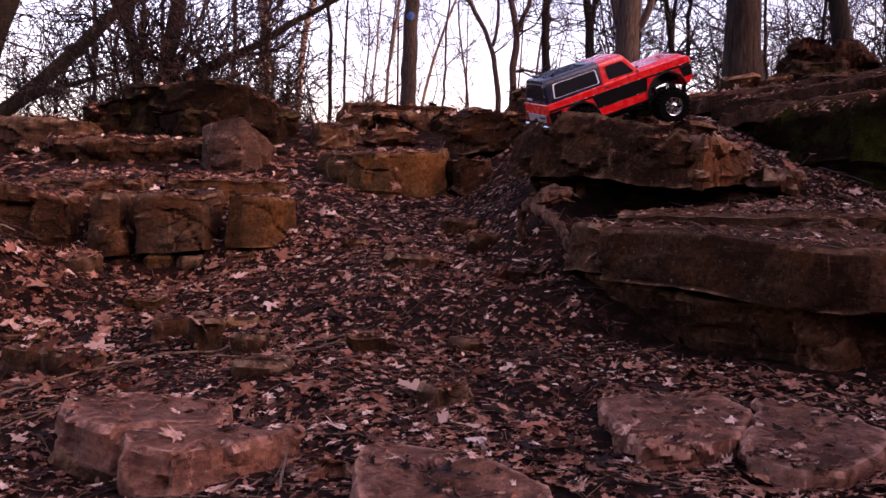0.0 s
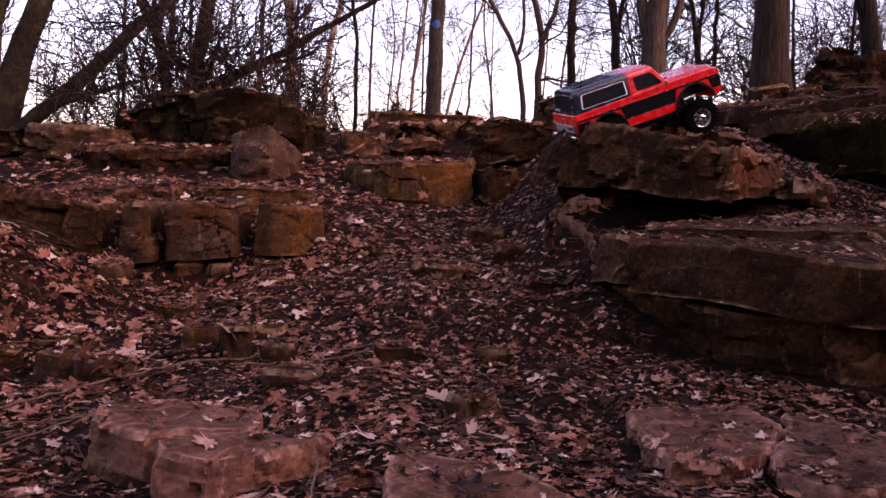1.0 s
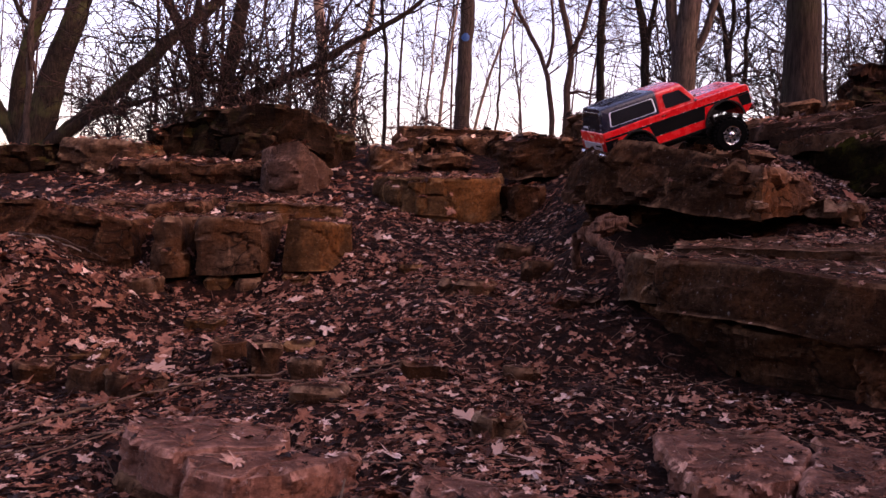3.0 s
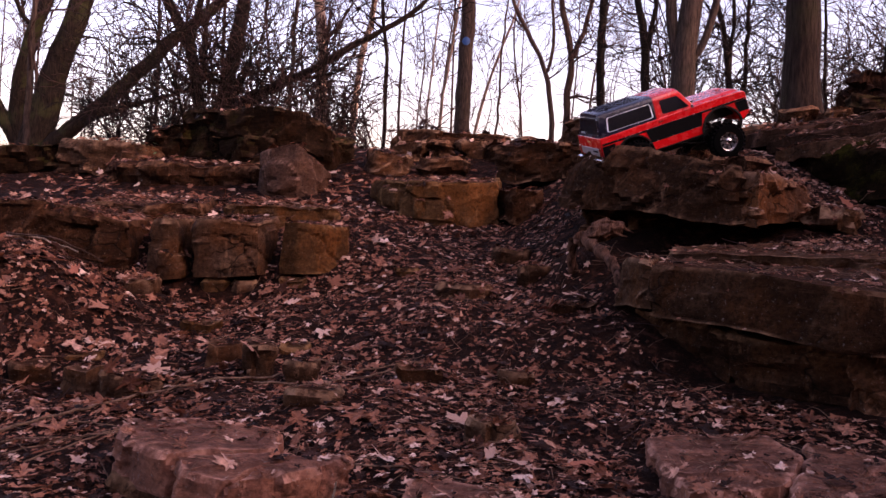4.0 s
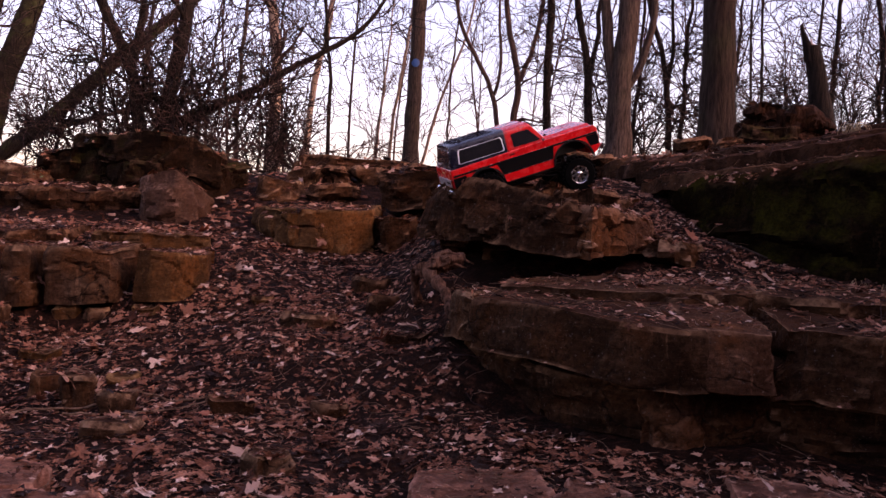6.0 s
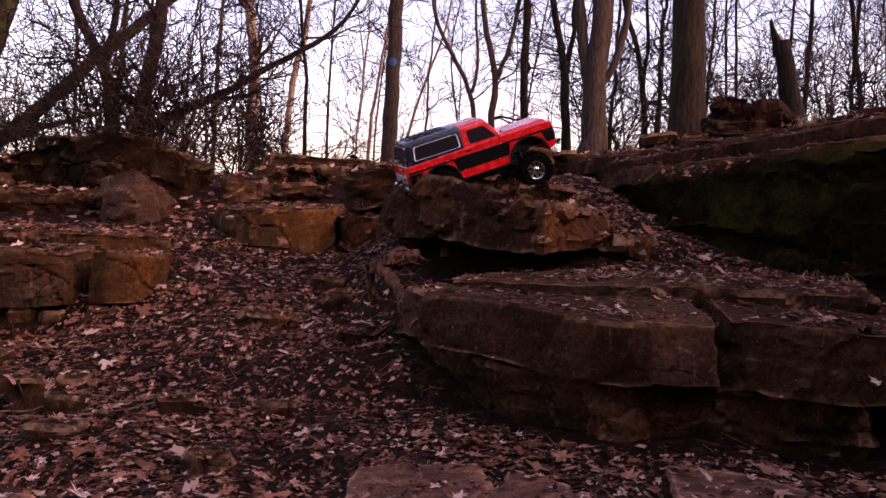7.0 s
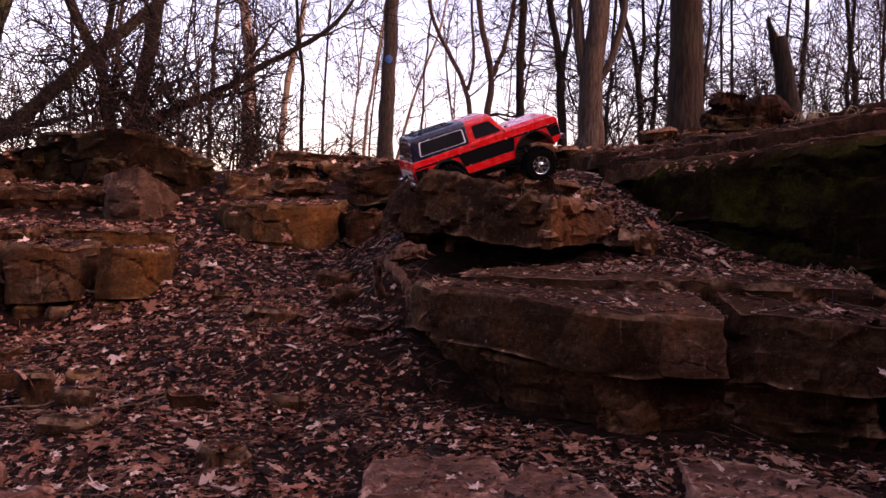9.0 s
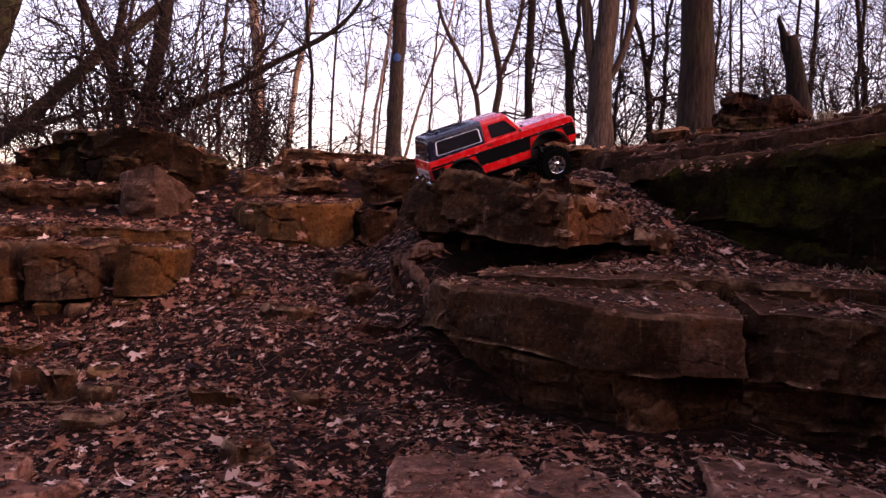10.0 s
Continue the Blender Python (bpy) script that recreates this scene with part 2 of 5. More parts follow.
def chips(p, size, seed=0):
    """A tilted facet for each of the irregular cells that the points fall into, and the nearness of the cell's edge."""
    q = p / size
    c = np.floor(q).astype(np.int64)
    best, second, level = np.full(len(p), 9.0), np.full(len(p), 9.0), np.zeros(len(p))
    for a in (-1, 0, 1):
        for b in (-1, 0, 1):
            for d in (-1, 0, 1):
                i, j, k = c[:, 0] + a, c[:, 1] + b, c[:, 2] + d
                dx = i + hash3(i, j, k, seed) - q[:, 0]
                dy = j + hash3(i, j, k, seed + 5) - q[:, 1]
                dz = k + hash3(i, j, k, seed + 9) - q[:, 2]
                dist = np.sqrt(dx * dx + dy * dy + dz * dz)
                near = dist < best
                second = np.where(near, best, np.minimum(second, dist))
                facet = hash3(i, j, k, seed + 13) * 2 - 1 + 1.3 * (dx * (hash3(i, j, k, seed + 15) - .5) + dy * (hash3(i, j, k, seed + 16) - .5) + dz * (hash3(i, j, k, seed + 18) - .5))
                level = np.where(near, facet, level)
                best = np.where(near, dist, best)
    return level, np.clip((second - best) * 3.2, 0, 1)


# ---- building helpers ----
def mesh_ob(name, verts, faces, material, parent=None, label="", smooth=True, sharp=None):
    me = bpy.data.meshes.new(name)
    me.from_pydata([tuple(v) for v in np.asarray(verts).tolist()], [], faces if isinstance(faces, list) else np.asarray(faces).tolist())
    me.materials.append(material)
    me.polygons.foreach_set("use_smooth", [smooth] * len(me.polygons))
    if sharp:
        me.set_sharp_from_angle(angle=radians(sharp))
    me.update()
    ob = new(name, me)
    if parent is not None:
        ob.parent = parent
    if label:
        ob["label"] = label
    return ob


def part(name, bm, material, parent, label="", smooth=False, sharp=None):
    bmesh.ops.recalc_face_normals(bm, faces=bm.faces)
    me = bpy.data.meshes.new(name)
    bm.to_mesh(me)
    bm.free()
    me.materials.append(material)
    me.polygons.foreach_set("use_smooth", [smooth or bool(sharp)] * len(me.polygons))
    if sharp:
        me.set_sharp_from_angle(angle=radians(sharp))
    ob = new(name, me)
    ob.parent = parent
    if label:
        ob["label"] = label
    return ob


class Tubes:
    """Many round, tapered, bent rods gathered for one mesh."""

    def __init__(self):
        self.v, self.f, self.n = [], [], 0

    def add(self, pts, radii, sides=5, rough=0.0, seed=0):
        p = np.asarray(pts, float)
        r = np.asarray(radii, float)
        t = np.gradient(p, axis=0)
        t /= np.linalg.norm(t, axis=1)[:, None] + 1e-9
        ref = np.array([0.31, 0.92, 0.23]) if abs(t[0, 2]) > 0.5 else np.array([0.05, 0.1, 0.99])
        u = np.cross(t, ref)
        u /= np.linalg.norm(u, axis=1)[:, None] + 1e-9
        w = np.cross(t, u)
        a = np.arange(sides) * (2 * math.pi / sides)
        ring = u[:, None, :] * np.cos(a)[None, :, None] + w[:, None, :] * np.sin(a)[None, :, None]
        rr = r[:, None] * np.ones(sides)[None, :]
        if rough:
            q = (p[:, None, :] + ring * r[:, None, None]).reshape(-1, 3)
            rr = rr * (1 + rough * fbm(q * np.array([1, 1, 0.4]), max(r[0], 0.02) * 0.9, seed, 3)).reshape(rr.shape)
        v = p[:, None, :] + ring * rr[:, :, None]
        n, m = len(p), self.n
        self.v.append(v.reshape(-1, 3))
        i = (np.arange(n - 1)[:, None] * sides + np.arange(sides)[None, :]) + m
        j = (np.arange(n - 1)[:, None] * sides + (np.arange(sides)[None, :] + 1) % sides) + m
        self.f.append(np.stack([i, j, j + sides, i + sides], -1).reshape(-1, 4))
        self.n += n * sides

    def arrays(self):
        return np.concatenate(self.v), np.concatenate(self.f)

    def ob(self, name, material, parent=None, label="", smooth=True):
        v, f = self.arrays()
        return mesh_ob(name, v, f, material, parent, label, smooth)


def bend(pts, step):
    """Points along a smooth line through a few given ones."""
    p = np.asarray(pts, float)
    d = np.concatenate([[0], np.cumsum(np.linalg.norm(np.diff(p, axis=0), axis=1))])
    n = max(3, int(d[-1] / step) + 1)
    s = np.linspace(0, d[-1], n)
    q = np.stack([np.interp(s, d, p[:, k]) for k in range(3)], 1)
    for _ in range(3):
        q[1:-1] = 0.25 * q[:-2] + 0.5 * q[1:-1] + 0.25 * q[2:]
    return q


# ---- the ground ----
STATION_X = (-2.6, -1.1, 0.0, 0.55, 1.15, 2.3)
STATION_Y = (-3, 0.6, 1.2, 1.65, 2.1, 2.45, 2.75, 3.05, 3.4, 3.8, 4.4, 5.0, 6.5, 10, 20, 60)
PROFILES = (
    (-.20, -.15, -.12, -.08, -.02, .06, .12, .30, .40, .48, .60, .66, .75, .90, 1.1, 1.5),
    (-.15, -.13, -.11, -.07, -.04, .03, .10, .33, .42, .50, .66, .74, .82, .95, 1.15, 1.5),
    (-.10, -.05, -.012, -.002, .03, .15, .20, .25, .34, .46, .66, .78, .88, 1.0, 1.25, 1.6),
    (-.10, -.05, -.012, -.004, .02, .24, .30, .48, .57, .64, .74, .82, .92, 1.05, 1.3, 1.6),
    (-.10, -.05, -.015, -.005, .06, .33, .42, .54, .66, .74, .84, .91, 1.0, 1.15, 1.3, 1.6),
    (-.12, -.10, .00, .05, .15, .30, .55, .72, .84, .92, .98, 1.03, 1.12, 1.25, 1.4, 1.7),
)


MOUNDS = ((.27, 2.74, .12, .07), (.40, 2.64, .12, .02), (-1.42, 2.50, .28, .20), (-1.85, 2.42, .42, .17))


def ground_height(x, y, rough=True):
    x, y = np.atleast_1d(np.asarray(x, float)), np.atleast_1d(np.asarray(y, float))
    levels = np.stack([np.interp(y, STATION_Y, p) for p in PROFILES])
    k = np.clip(np.searchsorted(STATION_X, x) - 1, 0, len(STATION_X) - 2)
    sx = np.asarray(STATION_X)
    f = np.clip((x - sx[k]) / (sx[k + 1] - sx[k]), 0, 1)
    f = f * f * (3 - 2 * f)
    n = np.arange(len(x))
    z = levels[k, n] * (1 - f) + levels[k + 1, n] * f
    # added slopes out of view on the right, to shade the ledge there
    z = z + 0.8 * np.clip((x - 1.8) / 1.9, 0, 1) ** 1.4 * np.clip((3.0 - y) / 1.0, 0, 1)
    z = z + 1.4 * np.clip((x - 1.42) / 0.8, 0, 1) * np.clip((1.72 - y) / 0.35, 0, 1)
    # added hill behind the camera, unseen, holding back low sky light
    far = 0.25 * x - 0.97 * y
    shade_hill = np.clip((far - 2.2) / 7.0, 0, 1)
    z = z + 4.2 * shade_hill * shade_hill * (3 - 2 * shade_hill) * np.clip((60 - np.abs(x)) / 20, 0, 1)
    if rough:
        p = np.stack([x, y, np.zeros_like(x)], 1)
        for bx, by, br, bh in MOUNDS:
            z = z + bh * np.exp(-((x - bx) ** 2 + (y - by) ** 2) / (br * br))
        z = z + 0.020 * fbm(p, 0.45, 3, 3) + 0.007 * fbm(p, 0.09, 8, 3) + 0.12 * fbm(p, 9.0, 5, 2) * np.clip((y - 7) / 10, 0, 1)
    return z


def spread(fine_from, fine_to, step, low, high, growth=1.13):
    core = list(np.arange(fine_from, fine_to, step))
    up, s = [], step
    v = fine_to
    while v < high:
        up.append(v)
        s *= growth
        v += s
    down, s, v = [], step, fine_from - step
    while v > low:
        down.append(v)
        s *= growth
        v -= s
    return np.array([low] + down[::-1] + core + up + [high])


gx = spread(-2.3, 2.7, 0.022, -700, 700)
gy = spread(0.5, 5.4, 0.022, -60, 900)
mx, my = np.meshgrid(gx, gy)
ground_v = np.stack([mx.ravel(), my.ravel(), ground_height(mx.ravel(), my.ravel())], 1)
ii = (np.arange(len(gy) - 1)[:, None] * len(gx) + np.arange(len(gx) - 1)[None, :]).ravel()
ground_f = np.stack([ii, ii + 1, ii + 1 + len(gx), ii + len(gx)], 1)
ground = tagged(mesh_ob("ground", ground_v, ground_f, GROUND), "dark damp woodland soil rising in ledges under dead leaves", "ground", kind="structure")
SOLID = [(ground_v, ground_f)]


# ---- rocks ----
def rock(name, label, outline, tops, z0, material, step=0.016, lean=0.0, amp=0.018, strata=0.012, bands=3, cell=0.13, seed=1, group="", bevel=0.004, dish=0.0, flat=0.3, cracks=2):
    """A broken block of layered limestone over a footprint, with the height of its upper edge at each corner."""
    o = np.asarray(outline, float)
    k = len(o)
    t = np.asarray(tops, float) * np.ones(k)
    b = np.asarray(z0, float) * np.ones(k)
    o2, t2, b2 = np.vstack([o, o[:1]]), np.append(t, t[0]), np.append(b, b[0])
    if np.sum(o2[:-1, 0] * o2[1:, 1] - o2[1:, 0] * o2[:-1, 1]) < 0:
        o2, t2, b2 = o2[::-1], t2[::-1], b2[::-1]
    d = np.concatenate([[0], np.cumsum(np.linalg.norm(np.diff(o2, axis=0), axis=1))])
    m = max(18, int(d[-1] / step))
    s = np.arange(m) * d[-1] / m
    xy = np.stack([np.interp(s, d, o2[:, 0]), np.interp(s, d, o2[:, 1])], 1)
    top, bot = np.interp(s, d, t2), np.interp(s, d, b2)
    xy = 0.2 * np.roll(xy, 1, 0) + 0.6 * xy + 0.2 * np.roll(xy, -1, 0)
    tan = np.roll(xy, -1, 0) - np.roll(xy, 1, 0)
    nrm = np.stack([tan[:, 1], -tan[:, 0]], 1)
    nrm /= np.linalg.norm(nrm, axis=1)[:, None] + 1e-9
    cen = xy.mean(0)
    flat_xy = np.column_stack([xy, np.zeros(m)])
    bot = bot + 1.3 * amp * fbm(flat_xy, 0.16, seed + 31, 3)
    top = top + 0.5 * amp * fbm(flat_xy, 0.10, seed + 37, 3)
    high = float(np.mean(top - bot))
    nz = max(4, int(high / step * 1.2))
    rng = np.random.default_rng(seed)
    cuts = np.sort(rng.uniform(0.15, 0.9, bands - 1)) if bands > 1 else np.array([])
    shifts = rng.uniform(-1, 1, bands) * strata
    rows, ways = [], []
    for r in range(nz + 1):
        f = r / nz
        wob = f + 0.05 * value_noise(np.stack([xy[:, 0], xy[:, 1], np.zeros(m)], 1), 0.15, seed)
        off = shifts[0] + sum((shifts[q + 1] - shifts[q]) * np.clip((wob - cuts[q]) / 0.10 + 0.5, 0, 1) for q in range(len(cuts))) - lean * f - bevel * max(0.0, (f - 0.9) / 0.1) ** 2
        p = xy + nrm * (off * np.ones(m))[:, None]
        rows.append(np.column_stack([p, bot + (top - bot) * f]))
        ways.append(np.column_stack([nrm, np.full(m, 0.0 if f < 0.95 else 0.8)]))
    rim = rows[-1]
    reach = float(np.mean(np.linalg.norm(xy - cen, axis=1)))
    nt = max(4, int(reach / step / 1.1))
    mid = float(top.mean())
    for j in range(1, nt):
        f = 1 - j / nt
        p = cen + (rim[:, :2] - cen) * f
        rows.append(np.column_stack([p, mid * (1 - f) + rim[:, 2] * f - dish * (1 - f ** 3)]))
        ways.append(np.tile((0.0, 0.0, 1.0), (m, 1)))
    v = np.concatenate(rows)
    w = np.concatenate(ways)
    lev, edge = chips(v * np.array([1, 1, 1.5]), cell, seed)
    lev2, edge2 = chips(v * np.array([1, 1, 1.3]), cell * 0.42, seed + 3)
    side = 1 - (1 - flat) * (w[:, 2] > 0.5)
    disp = 1.25 * amp * side * (0.6 * fbm(v, 0.30, seed, 2) + 1.1 * lev * np.clip(edge * 6, 0, 1) + 0.42 * lev2 * np.clip(edge2 * 6, 0, 1) - 0.30 * np.clip(1 - edge * 5, 0, 1) + 0.26 * fbm(v, 0.035, seed + 7, 2))
    warp = 0.018 * fbm(v, 0.10, seed + 51, 2)
    for q in range(cracks):
        a = rng.uniform(0, math.pi)
        steep = rng.uniform(-.3, .3) if q % 2 == 0 else rng.uniform(1.2, 2.2)
        n_ = np.array([math.cos(a), math.sin(a), steep])
        n_ /= np.linalg.norm(n_)
        here = v[rng.integers(0, m * nz)]
        gap = np.abs((v - here) @ n_ + warp)
        disp = disp - 0.016 * np.clip(1 - gap / (0.55 * step), 0, 1) * np.clip(1.6 - np.linalg.norm(v - here, axis=1) / (0.55 * reach + .08), 0, 1)
    v = v + w * disp[:, None] + 0.14 * amp * np.stack([fbm(v, 0.11, seed + q, 2) for q in (21, 22, 23)], 1)
    n = len(rows)
    i = (np.arange(n - 1)[:, None] * m + np.arange(m)[None, :])
    j = (np.arange(n - 1)[:, None] * m + (np.arange(m)[None, :] + 1) % m)
    faces = np.stack([i, j, j + m, i + m], -1).reshape(-1, 4)
    c = len(v)
    v = np.vstack([v, [[cen[0], cen[1], v[(n - 1) * m:, 2].mean()]], [[cen[0], cen[1], float(bot.mean())]]])
    last = (n - 1) * m + np.arange(m)
    fl = faces.tolist() + [[a, bb, c] for a, bb in zip(last.tolist(), np.roll(last, -1).tolist())]
    first = np.arange(m)
    fl += [[bb, a, c + 1] for a, bb in zip(first.tolist(), np.roll(first, -1).tolist())]
    ob = mesh_ob(name, v, fl, material, smooth=True, sharp=28)
    SOLID.append((v, faces))
    return tagged(ob, label, "rock", group)


def box_rock(name, label, x, y, wide, deep, z0, z1, material, turn=0.0, seed=1, **more):
    """A loose stone about a rectangle with its corners knocked off."""
    rng = np.random.default_rng(seed + 100)
    a = radians(turn)
    pts = []
    for u, v in ((-.5, -.25), (-.3, -.5), (.32, -.48), (.5, -.2), (.48, .3), (.25, .5), (-.3, .5), (-.5, .25)):
        u, v = (u + rng.uniform(-.07, .07)) * wide, (v + rng.uniform(-.07, .07)) * deep
        pts.append((x + u * math.cos(a) - v * math.sin(a), y + u * math.sin(a) + v * math.cos(a)))
    tops = [z1 + rng.uniform(-.12, .06) * (z1 - z0) for _ in pts]
    return rock(name, label, pts, tops, z0, material, seed=seed, **more)


WALL = "blocks of the left ledge"
STEP = "blocks of the lower right ledge"
# lower right ledge: the upper course, the course below it
rock("rock_block", "brown limestone block at the split end of a ledge", [(.325, 2.37), (.332, 2.30), (.362, 2.225), (.390, 2.205), (.47, 2.45), (.40, 2.50)], [.316, .322, .320, .312, .325, .325], [.185, .195, .20, .20, .20, .20], ROCK, seed=3, step=0.01, group=STEP, lean=.01, amp=.006, strata=.004)
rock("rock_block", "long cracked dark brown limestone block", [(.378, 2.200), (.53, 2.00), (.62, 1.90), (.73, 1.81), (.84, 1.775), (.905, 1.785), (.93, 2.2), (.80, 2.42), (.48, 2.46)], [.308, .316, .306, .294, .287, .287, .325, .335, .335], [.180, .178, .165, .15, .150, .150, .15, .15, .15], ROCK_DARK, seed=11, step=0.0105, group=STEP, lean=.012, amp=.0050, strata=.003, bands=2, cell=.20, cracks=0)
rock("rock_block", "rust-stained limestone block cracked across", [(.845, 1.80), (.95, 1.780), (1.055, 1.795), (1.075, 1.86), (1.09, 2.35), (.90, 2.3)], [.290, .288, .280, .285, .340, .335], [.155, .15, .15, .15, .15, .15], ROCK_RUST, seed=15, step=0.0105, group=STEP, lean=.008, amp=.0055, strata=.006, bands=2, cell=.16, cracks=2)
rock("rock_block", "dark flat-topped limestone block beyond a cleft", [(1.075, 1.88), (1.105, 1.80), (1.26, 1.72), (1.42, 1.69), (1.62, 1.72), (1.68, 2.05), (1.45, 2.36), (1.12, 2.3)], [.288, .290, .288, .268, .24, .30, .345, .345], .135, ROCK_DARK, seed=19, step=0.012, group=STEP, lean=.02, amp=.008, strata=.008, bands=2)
# dark stone colour here also stands in for shade under the upper course
rock("rock_block", "limestone block of the lower course, darkened for shade", [(0.377, 2.364), (0.437, 2.254), (0.560, 2.069), (0.612, 2.124), (0.512, 2.424)], [.18, .18, .155, .15, .18], -.02, ROCK_DARK, seed=23, step=0.013, group=STEP, amp=.008, lean=-.01)
rock("rock_block", "limestone block of the lower course, darkened for shade", [(0.562, 2.074), (0.662, 1.964), (0.787, 1.874), (0.832, 1.994), (0.612, 2.224)], [.155, .15, .148, .15, .15], -.03, ROCK_DARK, seed=27, step=0.013, group=STEP, amp=.007, lean=-.008)
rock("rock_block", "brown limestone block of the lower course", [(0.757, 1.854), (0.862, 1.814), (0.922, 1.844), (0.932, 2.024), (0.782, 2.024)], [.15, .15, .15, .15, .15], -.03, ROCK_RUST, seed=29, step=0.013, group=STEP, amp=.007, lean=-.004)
rock("rock_block", "limestone block deep under the ledge, darkened for shade", [(0.897, 1.864), (0.982, 1.874), (1.082, 1.884), (1.112, 2.124), (0.912, 2.124)], .148, -.03, ROCK_DARK, seed=31, group=STEP, amp=.008)
rock("rock_block", "limestone block under the ledge, darkened for shade", [(1.087, 1.884), (1.212, 1.824), (1.372, 1.764), (1.412, 2.024), (1.112, 2.124)], .132, -.03, ROCK_DARK, seed=33, group=STEP, amp=.014)
# thin layers on top of the lower right ledge
rock("stone_slab", "thin worn limestone layer strewn with leaf crumbs", [(.46, 2.36), (.66, 2.22), (.92, 2.14), (1.15, 2.18), (1.2, 2.42), (.8, 2.52), (.5, 2.53)], [.338, .345, .348, .352, .37, .37, .35], .27, ROCK, seed=37, amp=.008, strata=.004)
rock("stone_slab", "thin worn limestone layer strewn with leaf crumbs", [(1.12, 2.16), (1.3, 2.04), (1.52, 2.02), (1.6, 2.3), (1.3, 2.45)], [.352, .345, .342, .37, .38], .27, ROCK_DARK, seed=39, amp=.009, strata=.004)

# upper right block, overhanging a hollow
rock("rock_block", "heavy dark limestone block overhanging a hollow", [(.215, 3.04), (.265, 2.93), (.335, 2.845), (.45, 2.74), (.58, 2.62), (.68, 2.555), (.725, 2.55), (.74, 2.9), (.66, 3.2), (.4, 3.32)], [.622, .655, .665, .652, .612, .592, .584, .575, .575, .60], [.47, .465, .455, .445, .43, .42, .42, .45, .46, .48], ROCK_DARK, seed=41, step=0.0115, lean=.025, amp=.011, strata=.008, bands=2, dish=.035)
rock("rock_block", "rust-streaked limestone corner block on the overhang", [(.685, 2.60), (.745, 2.505), (.80, 2.56), (.90, 2.66), (1.0, 2.78), (1.02, 2.95), (.9, 3.1), (.72, 3.0)], [.582, .575, .572, .56, .548, .55, .58, .585], [.418, .408, .415, .43, .445, .45, .46, .45], ROCK_RUST, seed=43, step=0.0115, lean=.02, amp=.010, strata=.010, bands=3)
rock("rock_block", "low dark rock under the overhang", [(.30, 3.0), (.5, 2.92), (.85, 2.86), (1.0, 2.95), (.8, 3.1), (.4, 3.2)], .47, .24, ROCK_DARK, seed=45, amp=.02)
box_rock("stone", "small rounded tan loose stone", .985, 2.86, .16, .12, .43, .50, ROCK, 15, 47)
box_rock("stone", "small rounded tan loose stone", 1.055, 2.735, .15, .10, .40, .475, ROCK, -8, 49)
box_rock("stone", "flat stone at the rim of the block", .80, 2.95, .20, .16, .53, .638, ROCK_DARK, 10, 51)
box_rock("stone", "flat stone wedged on the block", .73, 3.19, .16, .14, .53, .672, ROCK_DARK, 4, 52)

# ledges above
rock("rock_block", "broad dark limestone ledge on the crest", [(.325, 4.12), (.40, 4.03), (.62, 4.0), (.85, 4.0), (.98, 4.02), (1.05, 4.2), (.95, 4.6), (.4, 4.6)], [.875, .885, .88, .89, .88, .86, .88, .88], .70, ROCK_DARK, seed=53, amp=.02, strata=.014, lean=.015)
rock("rock_block", "dark rounded rock on the crest", [(.92, 4.12), (1.05, 4.06), (1.2, 4.15), (1.22, 4.4), (1.0, 4.5)], [.86, .86, .83, .85, .86], .72, ROCK_DARK, seed=55, amp=.02)
rock("rock_block", "layered brown limestone step", [(.02, 4.02), (.20, 3.90), (.42, 3.86), (.56, 3.95), (.5, 4.2), (.08, 4.2)], [.735, .74, .74, .75, .76, .75], .58, ROCK_DARK, seed=57, amp=.014, bands=4)
rock("rock_block", "layered brown limestone step", [(.36, 3.72), (.6, 3.62), (.92, 3.58), (1.02, 3.75), (.8, 4.0), (.42, 3.95)], [.70, .70, .70, .71, .74, .73], .55, ROCK_DARK, seed=59, amp=.016, bands=4)
rock("rock_block", "layered dark limestone step", [(.42, 3.34), (.62, 3.26), (.95, 3.24), (1.1, 3.35), (1.05, 3.6), (.55, 3.65)], [.62, .62, .625, .64, .67, .65], .48, ROCK_DARK, seed=61, amp=.014, bands=3)
rock("rock_block", "flat dark limestone cap on the crest", [(-.54, 5.03), (-.30, 4.94), (-.06, 4.92), (.12, 4.96), (.1, 5.25), (-.45, 5.3)], [.885, .875, .862, .855, .86, .88], .77, ROCK_DARK, seed=63, amp=.010, bands=2)
for px, py, w, dd, a, b, turn, sd, mt in ((-.42, 4.62, .15, .16, .66, .785, 10, 65, ROCK), (-.26, 4.68, .13, .14, .68, .80, -12, 66, ROCK_DARK),
                                          (-.10, 4.66, .14, .15, .67, .80, 6, 67, ROCK), (.06, 4.62, .16, .15, .66, .79, -5, 68, ROCK_DARK),
                                          (-.50, 4.30, .20, .16, .58, .70, 12, 69, ROCK), (-.25, 4.28, .22, .16, .57, .685, -6, 70, ROCK_DARK),
                                          (.20, 4.5, .2, .18, .66, .80, 8, 71, ROCK_DARK)):
    box_rock("stone", "squared brown limestone piece in a broken course", px, py, w, dd, a, b, mt, turn, sd, group="stones of the crest")
rock("rock_block", "rust-orange limestone block half buried in leaves", [(-.545, 3.84), (-.42, 3.60), (-.30, 3.505), (-.10, 3.50), (.02, 3.58), (.04, 3.85), (-.3, 4.0)], [.56, .555, .545, .55, .555, .58, .58], .37, ROCK_GOLD, seed=73, step=0.011, amp=.010, lean=.012, strata=.003, bands=1, cell=.19)
box_rock("stone", "squared dark limestone piece in leaves", .10, 3.62, .16, .18, .40, .53, ROCK_DARK, 20, 75)

